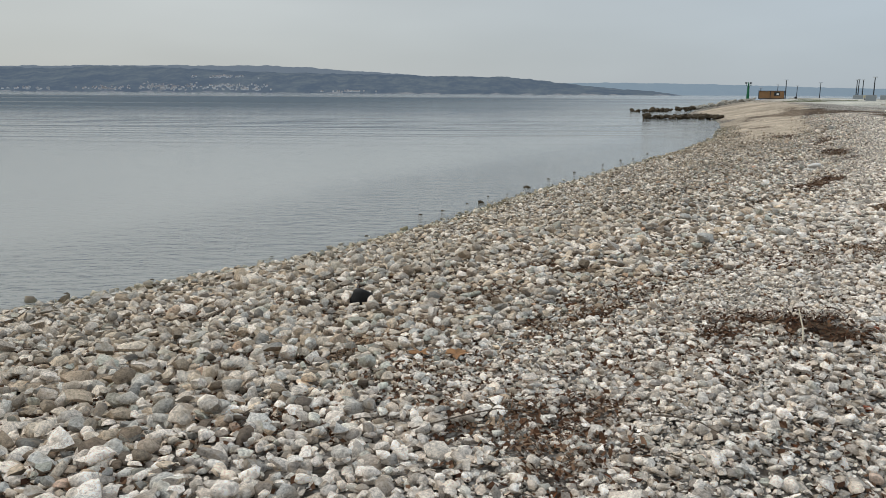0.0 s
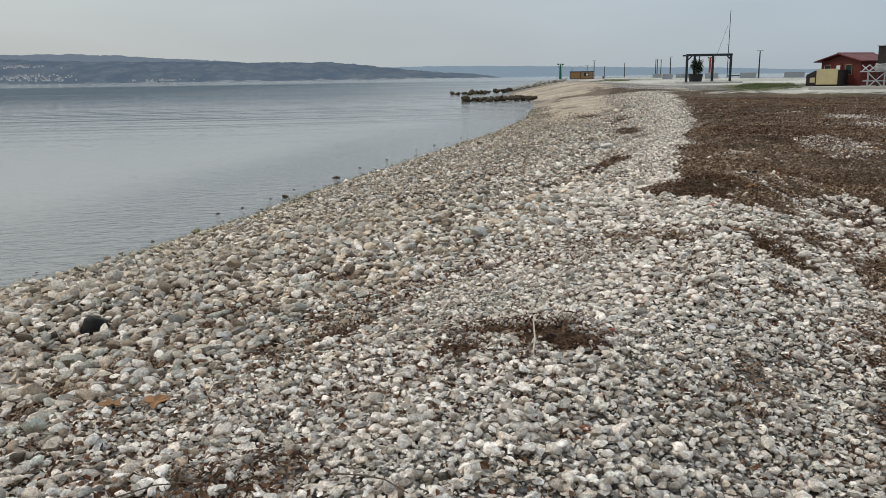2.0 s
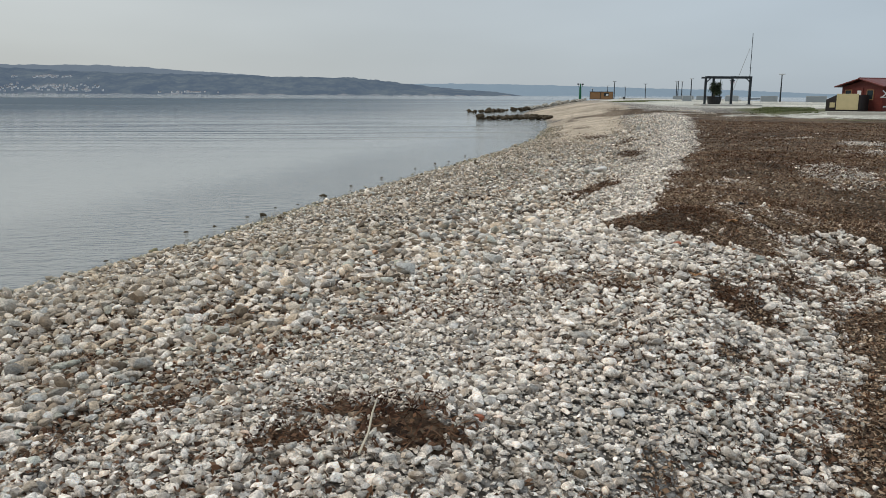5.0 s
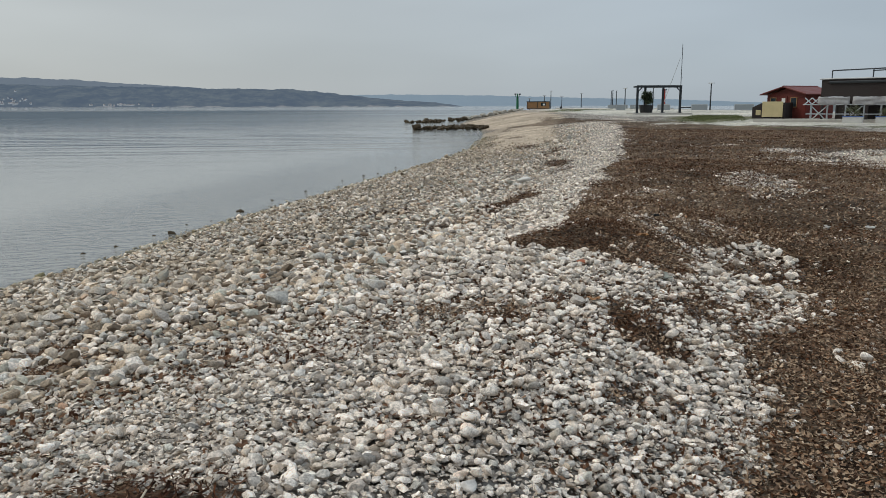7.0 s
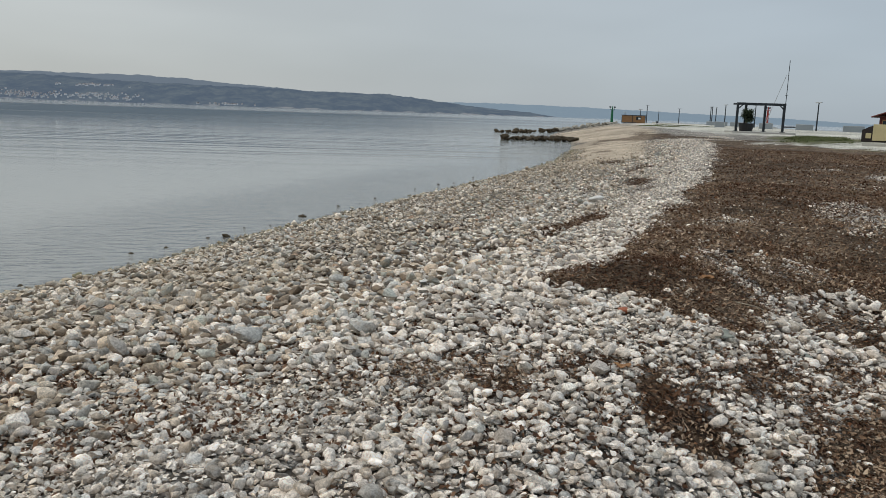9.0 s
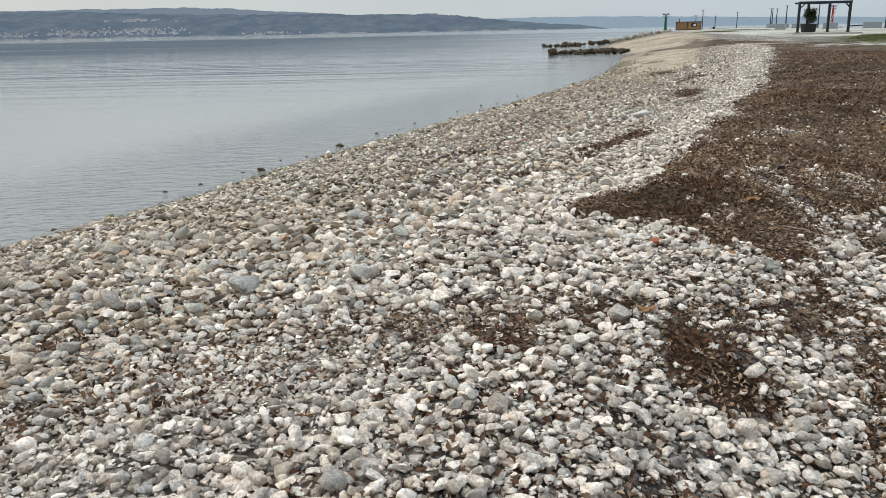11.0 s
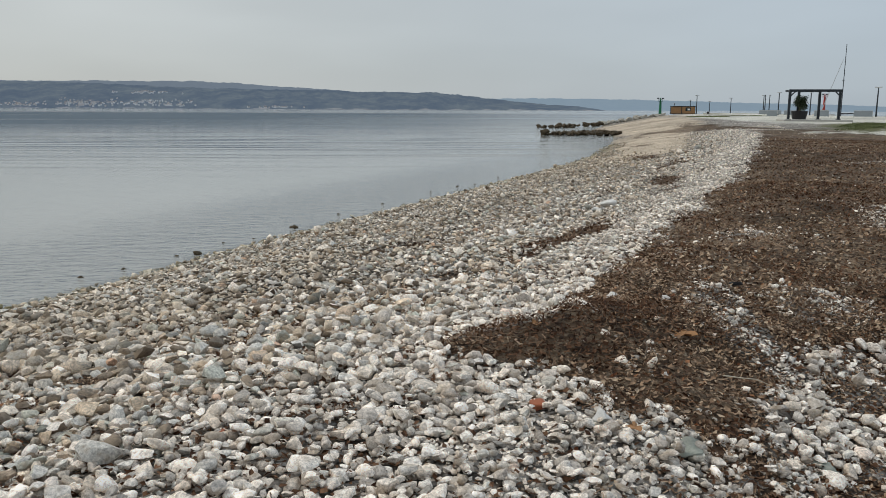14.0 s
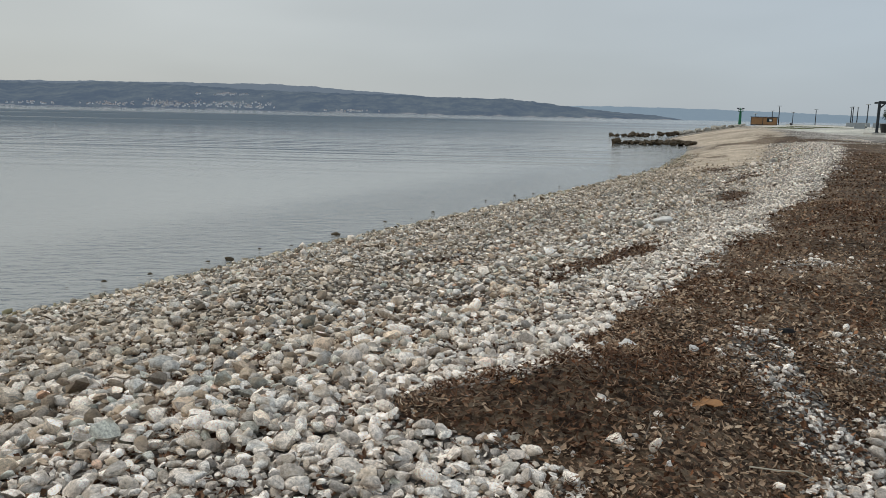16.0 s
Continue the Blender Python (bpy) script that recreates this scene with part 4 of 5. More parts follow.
def rock_bm(seed, size, squash=0.65, sub=3, jag=0.5):
    """A broken block of limestone: a ball cut by planes, then roughened."""
    r = random.Random(seed)
    bm = bmesh.new()
    bmesh.ops.create_icosphere(bm, subdivisions=sub, radius=1)
    cuts = [(Vector((r.gauss(0, 1), r.gauss(0, 1), r.gauss(0, 1))).normalized(), r.uniform(0.42, 0.8)) for _ in range(11)]
    off = Vector((r.uniform(0, 50), r.uniform(0, 50), r.uniform(0, 50)))
    for v in bm.verts:
        for n, d in cuts:
            over = v.co.dot(n) - d
            if over > 0:
                v.co -= n * over * 0.9
        v.co *= 1 + jag * 0.45 * noise.noise(v.co * 1.7 + off) + jag * 0.2 * noise.noise(v.co * 5 + off)
        v.co = Vector((v.co.x, v.co.y * r.uniform(0.98, 1.0), v.co.z * squash)) * size
    for f in bm.faces:
        f.smooth = True
    return bm


def on_ground(x, y):
    return float(height(np.array([float(x)]), np.array([float(y)]))[0][0])


M_STEEL = simple("dark_painted_steel", (0.035, 0.04, 0.045), 0.45, 0.6, 0.25)
M_GREEN = simple("green_painted_steel", (0.014, 0.13, 0.058), 0.45, 0.2, 0.2)
M_REDP = simple("red_painted_steel", (0.38, 0.045, 0.03), 0.5, 0.2, 0.25)
M_RUST = simple("rust_brown_steel", (0.13, 0.06, 0.04), 0.7, 0.2, 0.3)
M_RUSTRED = simple("dull_red_oxide_steel", (0.17, 0.04, 0.03), 0.6, 0.1, 0.25)
M_CONC = simple("weathered_concrete", (0.42, 0.40, 0.36), 0.9, 0.0, 0.2, 2.0, 0.5)
M_WHITE = simple("white_paint", (0.74, 0.74, 0.72), 0.45, 0.0, 0.08)
M_DUSTY = simple("dusty_white_concrete", (0.55, 0.54, 0.51), 0.8, 0.0, 0.22, 4.0, 0.4)
M_BLUE = simple("blue_paint", (0.04, 0.12, 0.36), 0.45, 0.0, 0.1)
M_OCHRE = simple("ochre_wood_boards", (0.30, 0.165, 0.075), 0.75, 0.0, 0.25, 3.0)
M_REDW = simple("red_stained_boards", (0.13, 0.024, 0.017), 0.7, 0.0, 0.25, 3.0)
M_TILE = simple("red_roof_sheet", (0.15, 0.038, 0.032), 0.6, 0.0, 0.2)
M_DARKW = simple("dark_brown_boards", (0.026, 0.019, 0.018), 0.75, 0.0, 0.25, 3.0)
M_BEIGE = simple("faded_yellow_board", (0.52, 0.44, 0.25), 0.8, 0.0, 0.12)
M_SHEET = simple("dusty_clear_plastic_sheet", (0.36, 0.35, 0.35), 0.35, 0.0, 0.4, 5.0)
M_GALV = simple("galvanised_steel", (0.45, 0.46, 0.47), 0.45, 0.7, 0.15)
M_GLASS = simple("dark_window_glass", (0.02, 0.03, 0.035), 0.08, 0.0, 0.1)
M_PANEL = simple("pale_grey_panel", (0.26, 0.285, 0.30), 0.6, 0.0, 0.1)
M_BLACK = simple("black_rubber", (0.015, 0.015, 0.016), 0.6, 0.0, 0.2)
M_SCRUB = simple("dusty_scrub_leaves", (0.105, 0.11, 0.06), 0.8, 0.0, 0.5, 20.0)
M_LEAFG = simple("dull_green_leaves", (0.036, 0.052, 0.024), 0.7, 0.0, 0.5, 20.0)
M_BARK = simple("grey_brown_bark", (0.12, 0.09, 0.065), 0.9, 0.0, 0.3, 20.0)
M_WALL = simple("pale_plaster", (0.74, 0.73, 0.73), 0.9, 0.0, 0.12)
M_WALL2 = simple("pinkish_plaster", (0.66, 0.62, 0.61), 0.9, 0.0, 0.12)
M_ROOF = simple("terracotta_tiles", (0.44, 0.38, 0.37), 0.85, 0.0, 0.2)
M_ROCK, M_WETROCK = simple("grey_limestone_rock", (0.34, 0.31, 0.26), 0.85, 0.0, 0.35, 3.0, 0.8), simple("dark_weedy_rock", (0.066, 0.047, 0.026), 0.9, 0.0, 0.45, 4.0, 0.8)


# ---- rocky groyne and the rocks round the point ----
def rock(x, y, z, size, seed, label, mat, group, squash=0.65, turn=0):
    ob = part("rock", rock_bm(seed, size, squash, 3, 1.2), mat)
    ob.matrix_basis = pose(x, y, z, 0, 0, turn)
    return tagged(ob, label, "rock", group)


r1 = random.Random(5)
for k in range(190):
    u = r1.random() ** 0.8
    x, y = 25.9 + 7.2 * u + r1.gauss(0, 0.35), 97.6 - 3.6 * u + r1.gauss(0, 0.9) + r1.random() * 2.2 * u
    size = r1.uniform(0.14, 0.44) * (0.75 + 0.5 * u)
    rock(x, y, max(0.1, on_ground(x, y)) + r1.uniform(-0.1, 0.2) + 0.24 * u, size, 900 + k, "dark weed-covered boulder of a low rocky groyne", M_WETROCK, "boulders of the groyne", r1.uniform(0.45, 0.7), r1.uniform(0, 360))
rock(25.6, 97.5, 0.25, 0.62, 960, "black wet boulder standing in water off the groyne", M_WETROCK, "boulders of the groyne", 0.9, 30)
for k in range(56):
    u = r1.random() ** 1.15
    x, y = 33.6 + 19.5 * u + r1.gauss(0, 0.3), 134.2 + 24 * u ** 1.5 + r1.gauss(0, 1.0)
    if 0.12 < u < 0.2:
        continue
    rock(x, y, 0.12 + 0.35 * u + r1.uniform(-0.1, 0.2), r1.uniform(0.28, 0.66), 980 + k, "dark boulder lying in a row off the point", M_WETROCK if u < 0.7 else M_ROCK, "boulders off the point", r1.uniform(0.6, 0.8), r1.uniform(0, 360))
for k in range(70):
    u = r1.random()
    x, y = 52 + 37 * u + r1.gauss(0, 0.8) + 3.0 * r1.random(), 159 + 74 * u + r1.gauss(0, 1.8)
    rock(x, y, on_ground(x, y) + r1.uniform(0.0, 0.35), r1.uniform(0.4, 1.1), 1100 + k, "grey limestone boulder of the rock slope round the point", M_ROCK, "boulders of the point", r1.uniform(0.55, 0.8), r1.uniform(0, 360))


# ---- harbour light on the point ----
def harbour_light(x, y, z, tall, mat, label):
    ob = thing("harbour_light", x, y, z, 20, label, "beacon")
    part("base", block(0, 0, 0.3, 2.0, 2.0, 1.6, 0.06), M_CONC, ob, "concrete base")
    part("column", rod((0, 0, 1.0), (0, 0, tall * 0.82), 0.42, 0.30, 16), mat, ob)
    deck = part("platform", rod((0, 0, tall * 0.82), (0, 0, tall * 0.84), 0.75, 0.75, 16), mat, ob)
    for k in range(6):
        a = k * math.pi / 3
        part("rail_post", rod((0.68 * math.cos(a), 0.68 * math.sin(a), tall * 0.84), (0.68 * math.cos(a), 0.68 * math.sin(a), tall * 0.94), 0.03), mat, deck)
    part("lantern", rod((0, 0, tall * 0.84), (0, 0, tall), 0.16, 0.16, 12), mat, ob)
    for sx in (-1, 1):
        part("floodlight", block(sx * 0.85, 0, tall * 0.97, 0.5, 0.4, 0.35, 0.04), M_STEEL, ob, "dark floodlight")
        part("bracket", rod((0, 0, tall * 0.9), (sx * 0.85, 0, tall * 0.95), 0.05), M_STEEL, ob)
    return ob


harbour_light(89.8, 232.0, on_ground(89.8, 232.0) - 0.1, 5.7, M_GREEN, "green steel harbour light on a concrete base")
red = harbour_light(156.6, 260.5, 2.2, 6.4, M_REDP, "red steel harbour light on the far mole")
part("mole_head", block(0, 0, -2.2, 5.0, 5.0, 3.8, 0.2), M_CONC, red, "concrete mole head")


# ---- kiosk on the point ----
def kiosk(x, y, turn):
    z = on_ground(x, y)
    ob = thing("kiosk", x, y, z, turn, "closed ochre timber kiosk with dark roof and hatch", "kiosk")
    part("floor_frame", block(0, 0, 0.08, 7.0, 3.0, 0.16, 0.02), M_STEEL, ob)
    wall = part("wall", block(0, 0, 1.15, 6.8, 2.8, 2.0, 0.02), M_OCHRE, ob)
    for k in range(20):
        part("board", block(-3.25 + k * 0.342, -1.415, 1.15, 0.31, 0.03, 1.96, 0.006), M_OCHRE, wall)
    part("roof", block(0, 0, 2.25, 7.2, 3.2, 0.16, 0.03), M_STEEL, ob, "flat dark roof")
    part("hatch", block(1.5, -1.45, 1.4, 1.5, 0.06, 1.0, 0.02), M_GLASS, ob, "dark serving hatch")
    part("sign", block(1.7, -1.50, 1.35, 0.7, 0.04, 0.5, 0.01), M_WHITE, ob, "small white notice")
    for sx in (-3.42, -0.3, 3.42):
        part("corner_post", block(sx, -1.44, 1.2, 0.16, 0.12, 2.2, 0.02), M_STEEL, ob)
    return ob


kiosk(97.6, 234.5, -22)


# ---- street lamps along the quay ----
def street_lamp(tall):
    ob = thing("street_lamp", 0, 0, 0, 0, "dark steel street lamp standing on the quay", "street lamp", "street lamps along the quay")
    part("foot", rod((0, 0, 0), (0, 0, 0.5), 0.17, 0.15, 12), M_STEEL, ob)
    part("pole", rod((0, 0, 0.5), (0, 0, tall), 0.15, 0.10, 10), M_STEEL, ob)
    head = part("head", block(0, 0, tall + 0.06, 1.3, 0.35, 0.14, 0.04), M_GALV, ob, "flat grey lamp head")
    part("diffuser", block(0, 0, tall - 0.03, 1.1, 0.28, 0.05, 0.01), M_WHITE, head)
    return ob


first = street_lamp(5.4)
spots = [(140.5, 313.8), (136.3, 286.1), (120.2, 230.5), (117.8, 224.9), (121.6, 229.8), (105.5, 194.2), (99.3, 146.6), (113.5, 281.8), (118.5, 279.7), (103.0, 237.5), (110.7, 189.0)]
first.matrix_basis = pose(*spots[0], on_ground(*spots[0]) - 0.02)
for k, (x, y) in enumerate(spots[1:]):
    copy_thing(first, pose(x, y, on_ground(x, y) - 0.02, 0, 0, 25 * k))


# ---- quay edge ----
qz = 1.72
cope = bmesh.new()
for (ax, ay), (bx, by) in zip(QUAY[:-3], QUAY[1:-2]):
    mid, size, turn = ((ax + bx) / 2, (ay + by) / 2), math.hypot(bx - ax, by - ay), math.degrees(math.atan2(by - ay, bx - ax))
    block(mid[0], mid[1], -0.9, size + 0.6, 1.2, 5.6, 0.05, cope, turn)
tagged(part("quay_wall", cope, M_CONC), "pale concrete quay wall at the harbour edge", "quay", "", "structure")


# ---- steel gantry on its slab ----
def gantry():
    z = 1.75
    ob = thing("gantry", 54.0, 89.6, z, -18, "black steel gantry standing on a concrete slab", "gantry")
    part("slab", block(0.2, 0.8, 0.0, 7.0, 4.6, 0.5, 0.04), M_CONC, ob, "raised concrete slab")
    for px, py in ((-2.6, 0), (2.55, 0), (-1.2, 2.4), (1.0, 2.4)):
        post = part("post", block(px, py, 1.75, 0.26, 0.26, 3.1, 0.02), M_STEEL, ob)
        part("foot_plate", block(px, py, 0.27, 0.5, 0.5, 0.04, 0.005), M_STEEL, post)
    part("beam", block(0, 0, 3.4, 5.4, 0.26, 0.28, 0.02), M_STEEL, ob)
    part("beam", block(-0.1, 2.4, 3.4, 2.5, 0.2, 0.22, 0.02), M_STEEL, ob)
    for sx in (-1, 1):
        part("side_beam", block(sx * 1.9 - 0.1, 1.2, 3.4, 0.18, 2.6, 0.2, 0.02, None, -sx * 28), M_STEEL, ob)
        part("brace", rod((sx * 2.5, 0, 2.85), (sx * 2.05, 0, 3.3), 0.07), M_STEEL, ob)
    return ob


gantry()


def leafy(cx, cy, cz, rx, rz, count, leaf, seed):
    """A crown of many small leaves with gaps and an uneven outline."""
    r = np.random.default_rng(seed)
    hubs = r.normal(size=(9, 3)) * [rx * 0.5, rx * 0.5, rz * 0.55] + [cx, cy, cz]
    c = hubs[r.integers(0, 9, count)] + r.normal(size=(count, 3)) * [rx * 0.27, rx * 0.27, rz * 0.22]
    rot = turns(count, 50, r)
    quad = np.array([(-0.5, 0, 0), (0, -0.28, 0.05), (0.5, 0, 0), (0, 0.28, 0.05)]) * leaf
    p = np.einsum("nij,vj->nvi", rot, quad) * r.uniform(0.6, 1.4, count)[:, None, None] + c[:, None]
    return p.reshape(-1, 3), np.arange(count * 4).reshape(-1, 4)


# ---- rough grass by the shed and on the point ----
rg = np.random.default_rng(77)
gp, gt, base = [], [], 0
for cx, cy, la, lb, turn, count in ((46.5, 67, 18, 3.2, 55, 5200), (62, 135, 12, 4, 60, 1500), (85, 175, 12, 7, 70, 1500)):
    u, v = rg.normal(size=count) * la * 0.5, rg.normal(size=count) * lb * 0.5
    c, s = math.cos(radians(turn)), math.sin(radians(turn))
    px, py = cx + u * c - v * s, cy + u * s + v * c
    keep = (rough_noise(px, py, 1.6, 71) + 0.5 * rough_noise(px, py, 0.5, 72) > -0.1) & (np.abs(v) < 0.8 * lb) & (np.abs(u) < 0.9 * la)
    px, py = px[keep], py[keep]
    pz, n = height(px, py)[0], keep.sum()
    for k in range(3):
        a, tall, w = rg.uniform(0, 6.28, n), rg.uniform(0.04, 0.13, n), rg.uniform(0.04, 0.10, n)
        dx, dy = np.cos(a), np.sin(a)
        co = np.stack([np.stack([px - dy * w, py + dx * w, pz - 0.01], -1), np.stack([px + dy * w, py - dx * w, pz - 0.01], -1), np.stack([px + dx * tall * 0.5, py + dy * tall * 0.5, pz + tall], -1)], 1)
        gp.append(co.reshape(-1, 3)), gt.append(np.arange(n * 3).reshape(-1, 3) + base)
        base += n * 3
M_GRASS = simple("dull_winter_grass", (0.135, 0.155, 0.06), 0.8, 0.0, 0.4, 1.5)
raw_mesh("grass", np.concatenate(gp), np.concatenate(gt), {}, M_GRASS, "stuff", "dull green rough grass in broken patches on gravel", "grass")


# ---- olive tree in a dark tub ----
tree = thing("potted_tree", 53.4, 91.5, 1.98, 0, "small dark-leaved tree in a black tub on the slab", "tree")
part("tub", rod((0, 0, 0), (0, 0, 0.95), 0.72, 0.88, 18), M_BLACK, tree, "round black tub")
trunk = part("trunk", rod((0, 0, 0.9), (0.05, 0, 1.5), 0.12, 0.08), M_BARK, tree)
for a in range(5):
    part("limb", rod((0.05, 0, 1.45), (0.05 + 0.5 * math.cos(a * 1.26), 0.5 * math.sin(a * 1.26), 2.1 + 0.1 * a), 0.05, 0.02, 6), M_BARK, trunk)
co, quads = leafy(0.05, 0, 1.85, 0.62, 0.72, 4200, 0.13, 41)
raw_mesh("crown", co, quads, {}, M_LEAFG, parent=tree)


# ---- sailing boat behind the quay ----
boat = thing("sailing_boat", 101.6, 160.5, 0.0, 130, "sailing boat with a bare mast moored at the quay", "boat")
hull = bmesh.new()
rings = [(-5.2, 0.9, 1.0), (-3.5, 1.5, 1.0), (0, 1.75, 1.05), (3.0, 1.2, 1.2), (4.8, 0.4, 1.4), (5.4, 0.05, 1.5)]
loops_ = [[hull.verts.new(c) for c in ((x, -w, t), (x, -w * 0.75, 0.2), (x, 0, -0.5), (x, w * 0.75, 0.2), (x, w, t))] for x, w, t in rings]
for a, b in zip(loops_, loops_[1:]):
    for i in range(4):
        hull.faces.new((a[i], b[i], b[i + 1], a[i + 1]))
    hull.faces.new((a[0], a[4], b[4], b[0]))
hull.faces.new(loops_[0])
bmesh.ops.recalc_face_normals(hull, faces=hull.faces[:])
part("hull", hull, M_STEEL, boat, "dark blue hull")
part("cabin", block(-0.4, 0, 1.35, 3.6, 1.7, 0.75, 0.15), M_WHITE, boat)
part("mast", rod((0.6, 0, 1.2), (0.6, 0, 16.2), 0.09, 0.06), M_STEEL, boat)
part("furled_sail", rod((4.9, 0, 1.6), (1.0, 0, 13.2), 0.07, 0.05), M_GALV, boat, "furled jib")
part("boom", rod((0.5, 0, 2.4), (-3.8, 0, 2.5), 0.14, 0.12), M_STEEL, boat)
part("spreader", rod((0.6, -0.9, 9.0), (0.6, 0.9, 9.0), 0.04), M_STEEL, boat)


# ---- pale hoardings along the quay ----
def hoarding(x, y, wide, tall, turn):
    ob = thing("hoarding", x, y, on_ground(x, y), turn, "pale grey hoarding panel on the quay edge", "hoarding", "hoardings on the quay")
    part("panel", block(0, 0, tall * 0.55, wide, 0.06, tall * 0.8, 0.01), M_PANEL, ob)
    for sx in (-1, 1):
        part("upright", block(sx * wide / 2, 0, tall * 0.5, 0.07, 0.09, tall, 0.01), M_GALV, ob)
    part("top_rail", block(0, 0, tall * 0.97, wide, 0.08, 0.07, 0.01), M_GALV, ob)


for x, y, wide in ((79.8, 131.7, 2.2), (85.0, 128.5, 2.7), (91.2, 124.3, 3.2), (73.5, 136.0, 1.6), (97.0, 171.0, 2.4), (100.5, 180.0, 2.0), (104.0, 192.0, 2.0), (108.0, 206.0, 2.4), (88.2, 105.0, 2.4), (84.0, 96.0, 2.4)):
    hoarding(x, y, wide, 1.15, -33)

bench = thing("bench", 100.0, 186.0, on_ground(100.0, 186.0), 20, "pale yellowish park bench under a lamp", "bench")
part("seat", block(0, 0, 0.5, 2.6, 0.6, 0.1, 0.02), M_BEIGE, bench)
part("backrest", block(0, 0.3, 0.85, 2.6, 0.08, 0.5, 0.02), M_BEIGE, bench)
for sx in (-1, 1):
    part("leg", block(sx * 1.0, 0, 0.23, 0.12, 0.5, 0.46, 0.02), M_STEEL, bench)
boll = thing("bollard", 134.0, 300.0, on_ground(134.0, 300.0), 0, "squat black mooring bollard on the quay", "bollard")
part("body", rod((0, 0, 0), (0, 0, 0.7), 0.35, 0.3, 14), M_BLACK, boll)
part("cap", ball((0, 0, 0.75), 0.55, (1, 1, 0.5)), M_BLACK, boll)


# ---- low dark shed with a faded board ----
shed = thing("shed", 47.0, 62.2, on_ground(47.6, 61.0), -59, "low black shed with a faded yellow board", "shed")
part("body", prism([(0, 0), (2.75, 0), (2.75, 1.35), (0.75, 1.3), (0, 0.95)], 1.8), M_DARKW, shed)
part("board", block(1.75, -0.06, 0.78, 1.75, 0.05, 1.3, 0.01), M_BEIGE, shed, "faded yellow board")
part("hatch", block(0.55, -0.04, 0.5, 0.42, 0.05, 0.42, 0.01), M_BEIGE, shed)


# ---- red timber hut ----
def hut():
    ob = thing("wooden_hut", 49.75, 63.9, on_ground(50.5, 61.5) - 0.02, -82.5, "red-stained timber hut with a low gable roof", "hut")
    body = part("wall", prism([(0, 0), (4.3, 0), (4.3, 2.0), (2.15, 2.55), (0, 2.0)], 3.2), M_REDW, ob)
    for k in range(13):
        z = 0.12 + k * 0.155
        part("plank", block(2.15, -0.012, z, 4.26, 0.03, 0.14, 0.006), M_REDW, body)
        part("plank", block(4.312, 1.6, z, 0.03, 3.16, 0.14, 0.006), M_REDW, body)
    for sx in (-1, 1):
        slope = block(0, 0, 0, 2.75, 4.1, 0.09, 0.01)
        bmesh.ops.transform(slope, matrix=pose(2.15 + sx * 1.27, 1.55, 2.36, 0, sx * 14.4, 0), verts=slope.verts[:])
        part("roof", slope, M_TILE, ob, "red sheet roof")
    part("ridge_cap", rod((2.15, -0.5, 2.72), (2.15, 3.6, 2.72), 0.07), M_TILE, ob)
    for wx in (0.75, 3.05):
        win = part("window", block(wx, -0.04, 1.35, 0.62, 0.05, 0.75, 0.01), M_GLASS, ob)
        for sx in (-1, 1):
            part("window_frame", block(wx + sx * 0.33, -0.05, 1.35, 0.07, 0.06, 0.85, 0.01), M_OCHRE, win)
            part("window_bar", block(wx, -0.05, 1.35 + sx * 0.4, 0.7, 0.06, 0.07, 0.01), M_OCHRE, win)
    door = part("door", block(1.95, -0.05, 1.0, 0.75, 0.06, 1.85, 0.01), M_REDW, ob)
    part("door_window", block(1.95, -0.09, 1.35, 0.4, 0.03, 0.7, 0.01), M_WHITE, door, "pale door pane")
    part("flue", rod((3.6, 2.6, 2.3), (3.6, 2.6, 3.15), 0.06), M_GALV, ob, "thin metal flue")
    part("cowl", rod((3.6, 2.6, 3.15), (3.6, 2.6, 3.3), 0.14, 0.08), M_GALV, ob)


hut()


# ---- dark pavilion with a pergola rail on its roof ----
def pavilion():
    z = on_ground(50, 52)
    ob = thing("pavilion", 47.9, 55.1, z, -66.4, "dark brown timber pavilion with a pale flat roof", "pavilion")
    wall = part("wall", block(2.65, 1.4, 2.22, 5.3, 2.8, 1.66, 0.02), M_DARKW, ob)
    for k in range(11):
        part("board", block(2.65, -0.015, 1.47 + k * 0.15, 5.26, 0.03, 0.14, 0.006), M_DARKW, wall)
    part("roof", block(2.65, 1.4, 3.08, 5.55, 3.05, 0.09, 0.02), M_GALV, ob, "thin grey flat roof")
    part("awning", block(2.8, -0.10, 2.82, 4.3, 0.16, 0.2, 0.05), M_STEEL, ob, "rolled dark awning")
    for px in (0.1, 1.8, 3.5, 5.2):
        for py in (0.15, 2.65):
            part("post", block(px, py, 0.74, 0.16, 0.16, 1.48, 0.01), M_DARKW, ob)
    part("back_wall", block(2.65, 2.68, 0.74, 5.2, 0.1, 1.45, 0.01), M_DARKW, ob)
    rail = part("pergola_rail", rod((0.3, 1.0, 3.74), (6.4, 1.0, 3.84), 0.05), M_STEEL, ob)
    part("pergola_rail", rod((2.7, 2.6, 3.72), (6.4, 2.6, 3.8), 0.045), M_STEEL, ob)
    for px, py in ((0.3, 1.0), (3.4, 1.0), (5.1, 1.0), (2.7, 2.6), (5.1, 2.6)):
        part("rail_post", rod((px, py, 3.12), (px, py, 3.76), 0.04), M_STEEL, rail)
    for px in (5.1, 6.4):
        part("cross_rail", rod((px, 1.0, 3.82), (px, 2.6, 3.78), 0.04), M_STEEL, ob)


pavilion()


